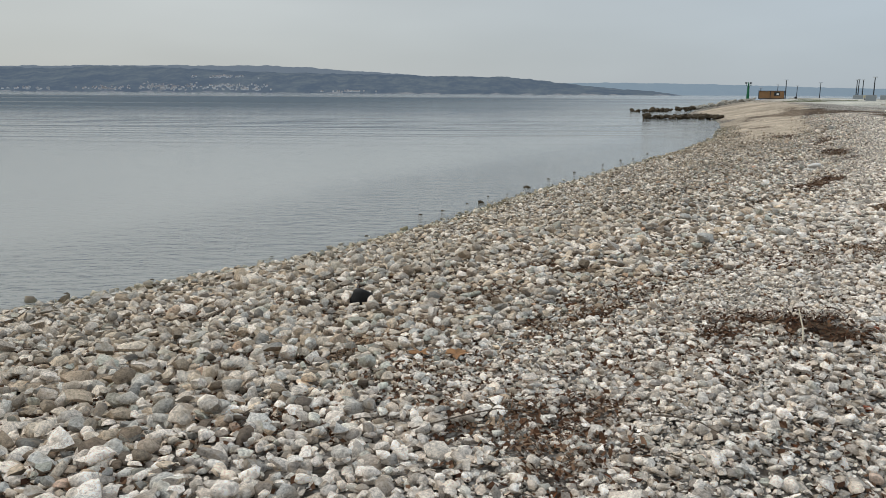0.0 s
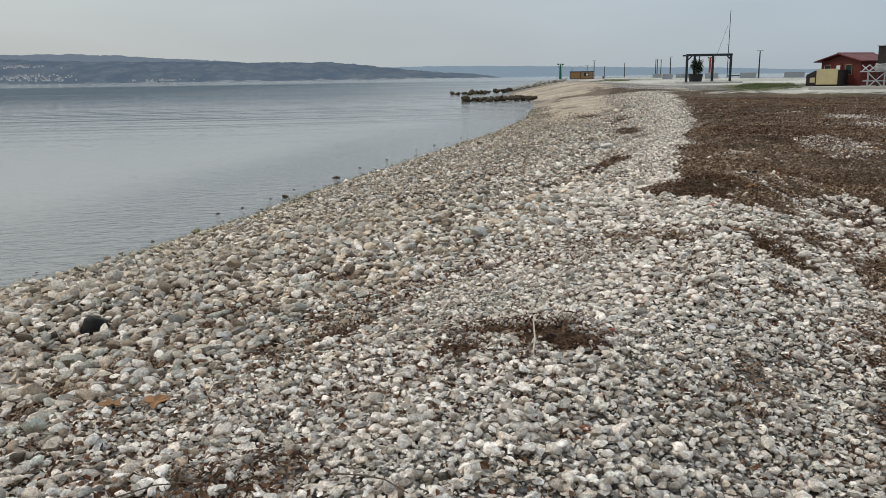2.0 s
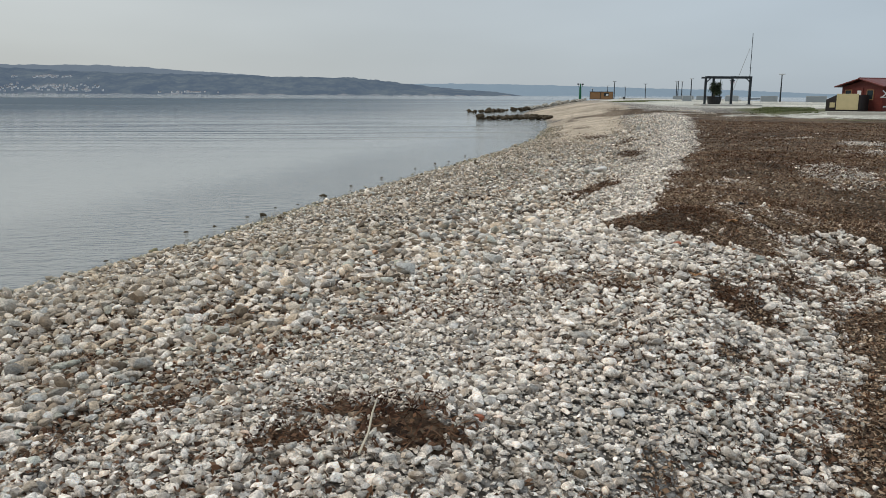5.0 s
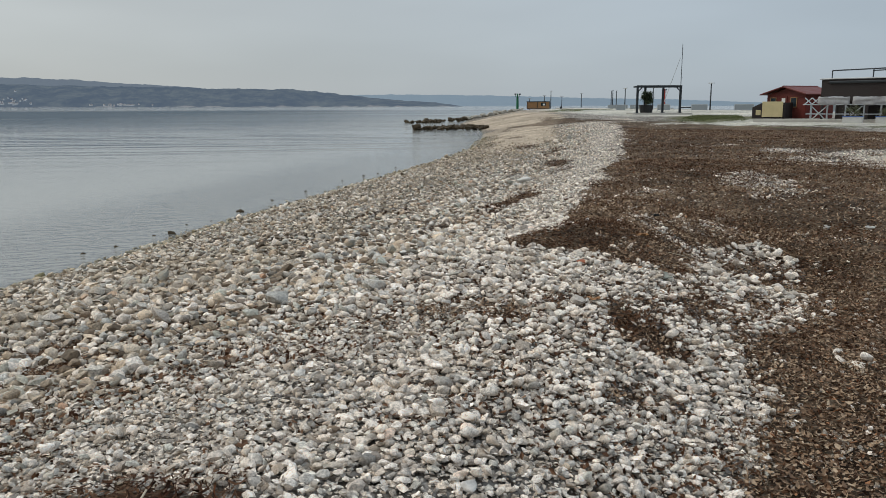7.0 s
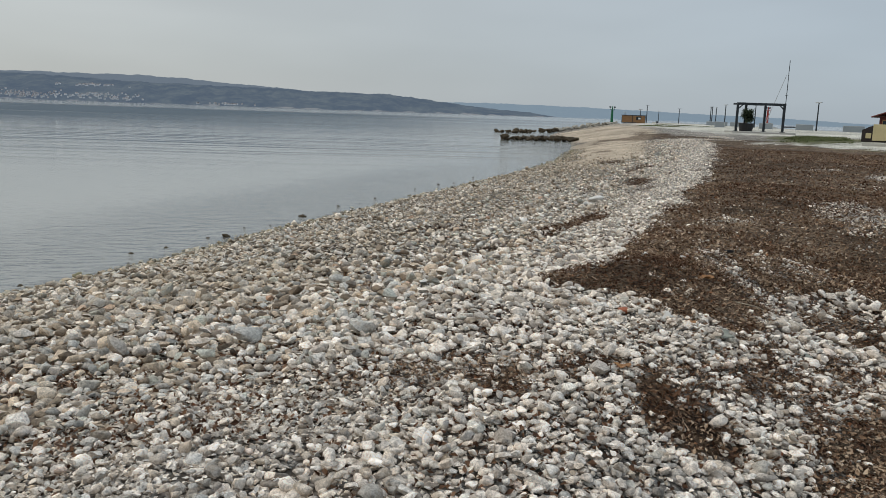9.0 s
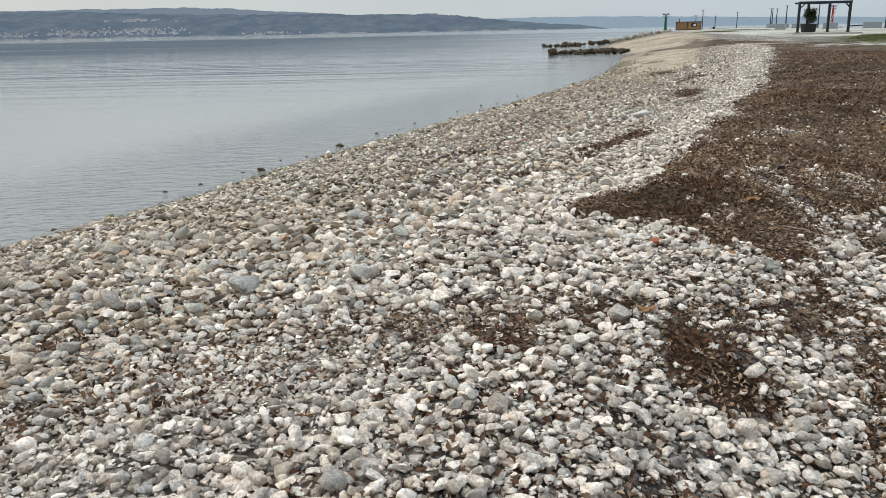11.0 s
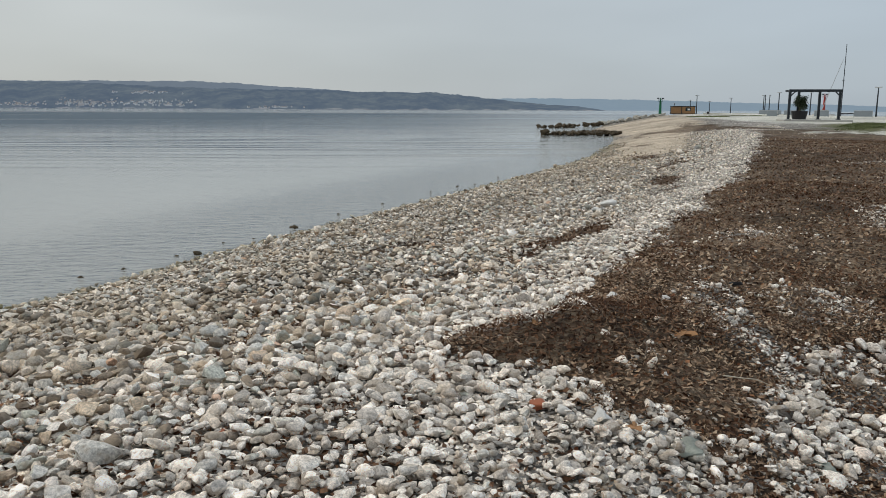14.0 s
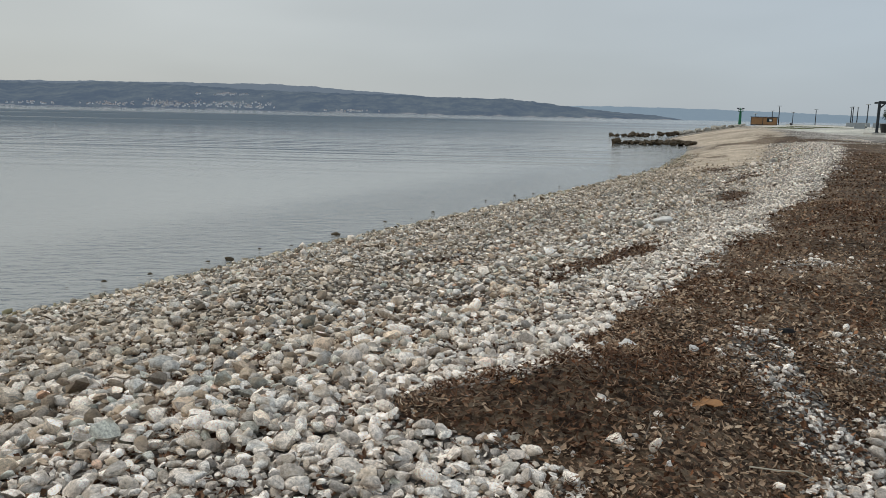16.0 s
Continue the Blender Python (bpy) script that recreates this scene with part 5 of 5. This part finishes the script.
# ---- stacked trestles wrapped in plastic ----
def trestle_stack():
    z = on_ground(42.4, 46.6)
    ob = thing("trestle_stack", 40.85, 48.0, z, -42.5, "stacked steel trestle tables wrapped in clear plastic", "trestle tables")
    for px in (0.2, 1.2, 2.3, 3.4, 4.4):
        for py in (0, 1.0):
            part("leg", rod((px, py, 0), (px, py, 1.15), 0.045), M_GALV, ob)
        part("brace", rod((px, 0, 0.1), (px, 1.0, 1.1), 0.035), M_GALV, ob)
    for px in (0.2, 2.3):
        part("cross_brace", rod((px, 0, 0.1), (px + 1.0, 0, 1.1), 0.035), M_GALV, ob)
        part("cross_brace", rod((px + 1.0, 0, 0.1), (px, 0, 1.1), 0.035), M_GALV, ob)
    part("shelf", block(2.2, 0.5, 0.55, 4.6, 1.0, 0.06, 0.01), M_GALV, ob)
    part("tabletop", block(2.2, 0.5, 1.18, 5.0, 1.2, 0.07, 0.01), M_GALV, ob)
    for k in range(3):
        part("upper_trestle", rod((-0.2 + k * 0.45, 0.1, 1.2), (0.25 + k * 0.45, 0.1, 1.62), 0.035), M_GALV, ob)
        part("upper_trestle", rod((0.25 + k * 0.45, 0.1, 1.2), (-0.2 + k * 0.45, 0.1, 1.62), 0.035), M_GALV, ob)
    for px, wide in ((1.55, 1.9), (3.75, 2.1)):
        bm = block(px, 0.45, 1.42, wide, 1.1, 0.5)
        bmesh.ops.subdivide_edges(bm, edges=bm.edges[:], cuts=7, use_grid_fill=True)
        for v in bm.verts:
            v.co += Vector((0.04, 0.09, 0.06)) * noise.noise(v.co * 4.5) * 1.3
        for f in bm.faces:
            f.smooth = True
        part("plastic_wrap", bm, M_SHEET, ob, "crumpled dusty plastic sheet")


trestle_stack()


# ---- planters with shrubs ----
def planter(x, y, turn, seed, wide=1.15):
    ob = thing("planter", x, y, on_ground(x, y) - 0.02, turn, "white planter box with blue rim and scrubby shrub", "planter", "planters along the path")
    part("box", block(0, 0, 0.21, wide, 0.6, 0.42, 0.02), M_DUSTY, ob)
    part("rim", block(0, 0, 0.44, wide + 0.06, 0.66, 0.045, 0.012), M_BLUE, ob, "blue rim")
    part("soil", block(0, 0, 0.45, wide - 0.1, 0.5, 0.05, 0.01), M_BARK, ob)
    co, quads = leafy(0, 0, 0.66, 0.42, 0.34, 900, 0.07, seed)
    shrub = raw_mesh("shrub", co, quads, {}, M_SCRUB, parent=ob)
    for k in range(4):
        part("stem", rod((0.1 * k - 0.15, 0, 0.45), (0.2 * k - 0.3, 0.1, 0.9), 0.02, 0.01, 6), M_BARK, shrub)


for k, (x, y) in enumerate(((41.6, 44.7), (42.95, 43.4), (43.65, 41.3), (43.9, 38.4), (44.9, 37.3))):
    planter(x, y, -46, 60 + k)
part_low = part("kerb_wall", block(42.2, 45.6, on_ground(42.2, 45.6) + 0.08, 12, 0.35, 0.3, 0.03, None, -48), M_CONC)
tagged(part_low, "low pale concrete kerb wall behind planters", "wall", "", "structure")

col = thing("red_column", 44.6, 43.3, on_ground(44.6, 43.3) - 0.02, -45, "tall rust-red steel column on a brown box", "column")
part("pillar", block(0, 0, 1.75, 0.3, 0.3, 2.5, 0.03), M_RUSTRED, col)
part("cap", block(0, 0, 3.0, 0.38, 0.38, 0.12, 0.03), M_RUST, col)
part("pedestal", block(-0.1, -0.35, 0.31, 0.58, 0.5, 0.62, 0.03), M_RUST, col, "rust-brown box")


counter = thing("bar_counter", 47.4, 44.9, on_ground(47.4, 44.9), -45, "low dark brown bar counter behind the planters", "counter")
part("body", block(0.1, 0, 0.4, 2.7, 0.6, 0.8, 0.03), M_DARKW, counter)
part("top", block(0.1, 0, 0.84, 2.9, 0.75, 0.08, 0.02), M_DARKW, counter, "dark top board")


# ---- white ferry at the quay ----
def ferry():
    ob = thing("ferry", 80.2, 82.2, -0.9, -58, "white passenger ferry with open decks moored at the quay", "ship")
    part("hull", prism([(3.2, -0.8), (30, -0.8), (32, 3.6), (2.6, 3.6), (2.8, 1.5)], 8.0), M_WHITE, ob)
    part("rubbing_strake", block(16, -0.05, 1.9, 27, 0.16, 0.3, 0.03), M_STEEL, ob)
    house = part("deckhouse", block(17.45, 4, 4.45, 21.9, 6.9, 1.8, 0.12), M_WHITE, ob)
    for k in range(3):
        ring = part("porthole", rod((6.95 + k * 0.72, 0.50, 4.72), (6.95 + k * 0.72, 0.56, 4.72), 0.17, 0.17, 16), M_GLASS, house)
        part("porthole_rim", rod((6.95 + k * 0.72, 0.51, 4.72), (6.95 + k * 0.72, 0.54, 4.72), 0.22, 0.22, 16), M_GALV, ring)
    for k in range(12):
        win = part("window", block(9.35 + k * 1.2, 0.54, 4.6, 0.46, 0.06, 1.05, 0.05), M_GLASS, house)
        part("window_frame", block(9.35 + k * 1.2, 0.56, 5.17, 0.56, 0.05, 0.07, 0.01), M_WHITE, win)
        part("window", block(9.87 + k * 1.2, 0.54, 4.6, 0.40, 0.06, 1.05, 0.05), M_GLASS, house)
    part("grey_band", block(14.0, 0.5, 3.75, 14, 0.1, 0.35, 0.02), M_PANEL, house)
    # Dark sheet added to paint the shade inside the open stern deck.
    stern = part("stern_bulkhead", block(4.6, 2.2, 4.35, 4.0, 0.12, 1.6, 0.02), M_STEEL, ob, "dark panel standing for shade in the open stern deck")
    for px in (3.0, 4.1, 5.0):
        part("stern_post", block(px, 0.55, 4.35, 0.12, 0.12, 1.5, 0.02), M_WHITE, ob)
    for px in (3.9, 4.7, 5.5):
        part("stern_door", block(px, 2.1, 4.3, 0.3, 0.06, 1.3, 0.02), M_PANEL, stern)
    part("bulwark", block(16.6, 0.42, 5.48, 27.4, 0.12, 0.72, 0.04), M_WHITE, ob, "white deck-edge band")
    part("upper_deck", block(16.6, 4.1, 5.2, 27.6, 7.6, 0.14, 0.03), M_WHITE, ob)
    bridge = part("bridge", block(14.6, 4, 6.85, 13.6, 5.8, 1.9, 0.15), M_WHITE, ob)
    for k in range(8):
        part("bridge_window", block(8.5 + k * 1.55, 1.08, 6.75, 1.25, 0.06, 0.95, 0.04), M_GLASS, bridge)
    part("bridge_deck", block(15.4, 4, 7.88, 16.5, 7.0, 0.16, 0.04), M_WHITE, ob)
    part("sun_roof", block(5.6, 3.8, 7.9, 6.8, 6.4, 0.12, 0.03), M_STEEL, ob, "dark awning roof")
    for k in range(5):
        part("roof_post", rod((2.7 + k * 1.3, 0.75, 5.25), (2.7 + k * 1.3, 0.75, 7.9), 0.05), M_STEEL, ob)
        part("roof_post", rod((2.9 + k * 1.3, 6.4, 5.25), (2.9 + k * 1.3, 6.4, 7.9), 0.05), M_STEEL, ob)
    for x0, lev, count in ((2.9, 5.84, 20), (5.6, 7.98, 16)):
        for k in range(count):
            part("rail_post", rod((x0 + k * 0.9, 0.42, lev), (x0 + k * 0.9, 0.42, lev + 0.85), 0.025, None, 6), M_WHITE, ob)
        for h in (0.28, 0.56, 0.85):
            part("handrail", rod((x0, 0.42, lev + h), (x0 + (count - 1) * 0.9, 0.42, lev + h), 0.025, None, 6), M_WHITE, ob)
    part("exhaust_pipe", block(5.5, 0.1, 4.95, 0.55, 0.5, 2.7, 0.1), M_GALV, ob, "grey exhaust casing")
    part("liferaft", rod((3.2, 1.0, 6.15), (3.2, 1.9, 6.15), 0.28, 0.28, 14), M_WHITE, ob, "white life-raft canister")
    mast = part("mast", rod((8.5, 2.5, 7.9), (8.5, 2.5, 10.9), 0.06, 0.04), M_GALV, ob)
    for k in (-1, 1):
        part("mast_stay", rod((8.5 + 0.3 * k, 2.5, 7.9), (8.5 + 0.08 * k, 2.5, 9.4), 0.03, None, 6), M_GALV, mast)
    for k in range(4):
        part("mast_rung", rod((8.28 + 0.05 * k, 2.5, 8.2 + 0.35 * k), (8.72 - 0.05 * k, 2.5, 8.2 + 0.35 * k), 0.02, None, 6), M_GALV, mast)
    part("yard", rod((8.05, 2.5, 10.0), (8.95, 2.5, 10.0), 0.03), M_GALV, mast)
    for px, pz in ((8.1, 10.2), (8.75, 9.9), (8.5, 10.95)):
        part("mast_lamp", rod((px, 2.5, pz - 0.13), (px, 2.5, pz + 0.13), 0.11, 0.11, 10), M_STEEL, mast, "black navigation lamp")
    part("radar", block(8.5, 2.4, 9.3, 0.6, 0.14, 0.1, 0.03), M_GALV, mast)


ferry()


# ---- town on the far shore ----
def town_house(kind, wide, deep, tall, wall):
    ob = thing("house", 0, 0, -200, 0, "small pale house of the town across the bay", "house", "houses of the far town")
    body = part("wall", block(0, 0, tall / 2 - 1, wide, deep, tall + 2), wall, ob)
    roof = prism([(-wide / 2 - 0.5, tall), (wide / 2 + 0.5, tall), (0, tall + wide * 0.2)], deep + 1)
    bmesh.ops.translate(roof, vec=(0, -(deep + 1) / 2, 0), verts=roof.verts[:])
    part("roof", roof, M_ROOF, ob, "terracotta roof")
    for k in (-1, 0, 1):
        part("window", block(k * wide * 0.3, -deep / 2 - 0.05, tall * 0.55, wide * 0.14, 0.2, tall * 0.25), M_GLASS, body)
    return ob


kinds = [town_house(0, 3.9, 4, 2.1, M_WALL), town_house(1, 4.3, 4, 2.9, M_WALL), town_house(2, 3.8, 4, 2.1, M_WALL2), town_house(3, 6.5, 5, 1.9, M_WALL)]
r2 = random.Random(12)
used = set()
for count, az0, az1, rise0, rise1, tint in ((44, -23.8, -20.2, 5, 18, (0, 2, 2)), (122, -20.2, -16.0, 4, 32, (0, 1, 2, 2)), (76, -16.8, -11.2, 5, 30, (0, 0, 1, 3)), (20, -9.5, -3.0, 3, 10, (0, 2, 3)), (42, -16.8, -11.8, 48, 60, (0, 1, 3)), (16, -28.5, -24.5, 5, 14, (0, 2, 3))):
    for _ in range(count):
        az, rise = radians(r2.triangular(az0, az1)), r2.triangular(rise0, rise1, rise0 + 0.35 * (rise1 - rise0))
        dist = 2485 + 700 * max(0.0, (rise / 82 - 0.04) / 0.96) ** 1.25
        x, y, k = math.sin(az) * dist, math.cos(az) * dist, r2.choice(tint)
        m = pose(x, y, rise, 0, 0, math.degrees(-az) + r2.uniform(-25, 25))
        if k in used:
            copy_thing(kinds[k], m)
        else:
            kinds[k].matrix_basis = m
            used.add(k)

# ---- single things on the beach ----
def lying(name, bm, mat, x, y, lift, label, category, rx=0, ry=0, rz=0, group=""):
    ob = part(name, bm, mat)
    ob.matrix_basis = pose(x, y, on_ground(x, y) + lift, rx, ry, rz)
    return tagged(ob, label, category, group)


M_BRICK = simple("orange_fired_clay", (0.33, 0.105, 0.05), 0.85, 0.0, 0.25, 30.0, 0.5)
M_DRIFT = simple("bleached_driftwood", (0.52, 0.45, 0.34), 0.8, 0.0, 0.2, 30.0, 0.4)
M_DEAD = simple("orange_brown_leaf", (0.30, 0.15, 0.06), 0.7, 0.0, 0.3, 60.0, 0.3)
M_PALE = simple("white_limestone", (0.62, 0.59, 0.55), 0.9, 0.0, 0.3, 16.0, 0.8)
M_GREY = simple("grey_green_stone", (0.25, 0.255, 0.215), 0.9, 0.0, 0.45, 14.0, 0.9)
M_CHAR = simple("black_tarred_stone", (0.012, 0.011, 0.011), 0.75, 0.0, 0.3, 20.0, 0.6)
M_CLOUDY = simple("cloudy_plastic", (0.36, 0.32, 0.26), 0.3, 0.0, 0.1, 20.0, 0.1)

lying("black_stone", rock_bm(1, 0.12, 0.95), M_CHAR, -0.64, 6.95, 0.06, "jet-black tarry stone lying among pale pebbles", "stone")
for k, (x, y, size, squash, seed) in enumerate(((9.3, 19.58, 0.33, 0.6, 21), (8.95, 19.1, 0.2, 0.6, 22), (5.78, 8.12, 0.12, 0.5, 23), (5.62, 8.2, 0.09, 0.55, 24), (6.49, 10.2, 0.12, 0.6, 25), (6.36, 10.35, 0.09, 0.6, 26), (6.62, 11.25, 0.12, 0.55, 27), (6.9, 10.25, 0.07, 0.7, 28),
                                           (3.27, 4.59, 0.075, 0.7, 29), (0.44, 3.62, 0.07, 0.5, 30), (1.82, 3.63, 0.06, 0.55, 31), (10.6, 11.1, 0.1, 0.6, 32))):
    lying("white_stone", rock_bm(seed, size * 0.6, squash, 3, 0.6), M_PALE, x, y, size * squash * 0.45, "white limestone piece standing out on the beach", "stone", 0, 0, 40 * k, "white stones")
for k, (x, y, size) in enumerate(((6.12, 7.95, 0.105), (6.98, 8.25, 0.09), (3.4, 9.5, 0.10), (2.9, 8.3, 0.10), (3.2, 7.7, 0.09))):
    lying("flat_stone", rock_bm(50 + k, size * 1.05, 0.30, 3, 1.2), M_GREY, x, y, size * 0.12, "large flat grey stone lying on the pebbles", "stone", 0, 0, 70 * k, "flat stones")
for k, (x, y, size, kind) in enumerate(((5.51, 8.3, 0.085, 0), (4.01, 8.13, 0.075, 1), (3.66, 7.5, 0.055, 1), (2.0, 3.47, 0.045, 1), (2.55, 4.45, 0.06, 1), (-0.88, 5.91, 0.06, 0), (3.9, 6.4, 0.04, 1), (0.0, 4.9, 0.04, 0), (4.75, 9.0, 0.05, 1))):
    size *= 0.6
    bm = block(0, 0, 0, size * 1.9, size * 1.2, size * 0.8)
    bmesh.ops.subdivide_edges(bm, edges=bm.edges[:], cuts=3, use_grid_fill=True)
    for v in bm.verts:
        v.co -= v.co * min(0.35, (v.co.length / size) ** 2 * 0.16)
        v.co += Vector((1, 1, 1)) * 0.16 * size * noise.noise(v.co * 1.3 / size + Vector((k * 7, 0, 0)))
    for f in bm.faces:
        f.smooth = True
    lying("brick_fragment", bm, M_BRICK, x, y, size * 0.42, "sea-worn orange brick fragment among the pebbles", "brick", 6, -8, 47 * k, "brick fragments")

# dead maple leaves
def maple(size, seed):
    bm = bmesh.new()
    r = random.Random(seed)
    tips = 22
    mid = bm.verts.new((0, 0, 0.02 * size))
    rim = []
    for k in range(tips):
        a = 2 * math.pi * k / tips
        lobe = 0.42 + 0.58 * abs(math.cos(2.5 * a + 0.3)) ** 1.5 * (1 - 0.3 * (math.cos(a) < -0.6))
        rad = size * (lobe + (0.08 if k % 2 else -0.06))
        rim.append(bm.verts.new((rad * math.cos(a), rad * math.sin(a), size * (0.12 * math.sin(3 * a) + 0.22 * lobe * r.uniform(0.3, 1)))))
    for k in range(tips):
        bm.faces.new((mid, rim[k], rim[(k + 1) % tips]))
    geo = bmesh.ops.extrude_face_region(bm, geom=bm.faces[:])
    bmesh.ops.translate(bm, vec=(0, 0, -0.012 * size - 0.001), verts=[g for g in geo["geom"] if isinstance(g, bmesh.types.BMVert)])
    bmesh.ops.recalc_face_normals(bm, faces=bm.faces[:])
    return bm


for k, (x, y, size) in enumerate(((6.66, 9.32, 0.095), (0.11, 4.37, 0.085), (-0.1, 4.45, 0.07), (5.72, 9.35, 0.05), (5.0, 7.0, 0.06), (5.9, 8.0, 0.05))):
    ob = thing("dead_leaf", x, y, on_ground(x, y) + 0.045, 60 * k, "curled orange-brown dead plane leaf on the beach", "leaf", "single dead leaves")
    part("blade", maple(size, k), M_DEAD, ob)
    part("stalk", rod((-size * 0.4, 0, 0.01), (-size * 1.3, size * 0.2, 0.0), 0.0025, 0.002, 6), M_BARK, ob)


def twig(name, points, r0, mat, label, category, group=""):
    """A crooked stick through points given as x, y, lift."""
    bm = bmesh.new()
    at = [Vector((x, y, on_ground(x, y) + up)) for x, y, up in points]
    for i, (p, q) in enumerate(zip(at, at[1:])):
        w = r0 * (1 - 0.5 * i / len(at))
        rod(p, q, w, w * 0.9, 8, bm)
        ball(q, w * 0.9, (1, 1, 1), 1, bm)
    return tagged(part(name, bm, mat), label, category, group)


twig("driftwood_stick", [(2.0, 4.16, 0.05), (2.05, 4.27, 0.08), (2.08, 4.38, 0.12), (2.11, 4.47, 0.14)], 0.0055, M_DRIFT, "pale crooked driftwood stick on a clump of sea-grass", "stick", "sticks")
for k, (x, y, turn, size) in enumerate(((0.15, 3.15, 20, 0.55), (6.3, 9.0, 70, 0.3), (6.9, 8.9, 20, 0.4), (4.0, 3.9, 80, 0.3), (2.9, 13.9, 30, 0.5), (7.9, 8.6, -20, 0.5), (5.6, 5.2, 60, 0.3), (1.0, 3.0, -40, 0.3), (6.0, 9.5, -60, 0.25))):
    c, s = math.cos(radians(turn)) * size / 2, math.sin(radians(turn)) * size / 2
    twig("twig", [(x - c, y - s, 0.06), (x - c * 0.2 + s * 0.1, y - s * 0.2, 0.075), (x + c * 0.4, y + s * 0.4 + c * 0.1, 0.07), (x + c, y + s, 0.05)], 0.0036, M_DRIFT if k in (2, 5) else M_BARK, "thin dry twig lying on the litter", "twig", "twigs")

slab_bm = rock_bm(77, 0.10, 0.16, 3, 0.9)
for v in slab_bm.verts:
    v.co.y *= 0.4
lying("driftwood_chunk", slab_bm, M_CHAR, 7.75, 10.87, 0.05, "blackened piece of driftwood on the leaf litter", "driftwood", 0, 0, -15)

cup = thing("plastic_tub", 10.96, 10.69, on_ground(10.96, 10.69) + 0.02, 0, "cloudy plastic tub half sunk in leaf litter", "tub")
ring = bmesh.new()
rod((0, 0, 0), (0, 0, 0.04), 0.05, 0.06, 20, ring)
part("body", ring, M_CLOUDY, cup)
rim = bmesh.new()
for k in range(20):
    a, b = 2 * math.pi * k / 20, 2 * math.pi * (k + 1) / 20
    rod((0.06 * math.cos(a), 0.06 * math.sin(a), 0.042), (0.06 * math.cos(b), 0.06 * math.sin(b), 0.042), 0.006, 0.006, 6, rim)
part("rim", rim, M_WHITE, cup)

# stones standing out of the shallows
for k, (x, y, size) in enumerate(((1.24, 21.1, 0.16), (0.85, 20.9, 0.13), (2.89, 24.66, 0.17), (1.5, 22.5, 0.10), (0.2, 19.6, 0.12), (-0.35, 18.9, 0.13), (-0.75, 18.4, 0.09), (3.9, 27.2, 0.12), (4.6, 28.0, 0.10), (5.2, 29.6, 0.12), (7.0, 33.2, 0.12),
                                      (8.2, 35.2, 0.14), (9.0, 36.2, 0.12), (-5.3, 11.2, 0.11), (-4.4, 12.1, 0.09), (-2.9, 13.9, 0.10), (-1.4, 16.0, 0.12), (-0.2, 18.0, 0.09), (10.5, 39.4, 0.12), (2.1, 23.0, 0.12))):
    ob = lying("shore_stone", rock_bm(130 + k, size * (0.8 if k in (0, 2) else 0.5), 0.7, 3, 0.9), M_WETROCK, x, y, 0, "dark wet stone standing in shallow water", "stone", 0, 0, 33 * k, "stones in the shallows")
    ob.location.z = max(on_ground(x, y), -0.04) + size * 0.26

r4 = random.Random(44)
for k in range(60):
    u = r4.random()
    x, y = -6.5 + 18.5 * u + r4.gauss(0, 0.15), np.interp(-6.5 + 18.5 * u, SHORE[:, 0], SHORE[:, 1]) + r4.uniform(-1.3, -0.2)
    size = r4.uniform(0.03, 0.075)
    ob = lying("shore_stone", rock_bm(170 + k, size, 0.7, 2, 0.9), M_WETROCK if k % 3 else M_GREY, x, y, 0, "dark wet stone at the waterline", "stone", 0, 0, 51 * k, "stones in the shallows")
    ob.location.z = max(on_ground(x, y), -0.03) + size * 0.25

# ---- three hundred stones beside the walked line, each one its own ----
r3 = np.random.default_rng(33)
bits = [stone_shape(2, 600 + k) for k in range(14)]
meshes = []
for k, (co, tri) in enumerate(bits):
    me = bpy.data.meshes.new("stone")
    me.from_pydata(co.tolist(), [], tri.tolist())
    me.polygons.foreach_set("use_smooth", np.ones(len(tri), bool))
    me.set_sharp_from_angle(angle=radians(52))
    me.materials.append(M_LOOSE)
    meshes.append(me)
made = 0
while made < 290:
    x, y = r3.uniform(-2.2, 6.2), r3.uniform(2.6, 9.6)
    if abs(y - x - 3.6) > 3.4 or float(litter(np.array([x]), np.array([y]))[0]) > 0.35:
        continue
    size = float(r3.uniform(0.04, 0.07))
    ob = new("stone", meshes[made % 14])
    ob.matrix_basis = pose(x, y, on_ground(x, y) + 0.28 * size, r3.normal() * 12, r3.normal() * 12, r3.uniform(0, 360)) @ Matrix.Diagonal((size, size, size, 1))
    ob.parent = ground
    made += 1
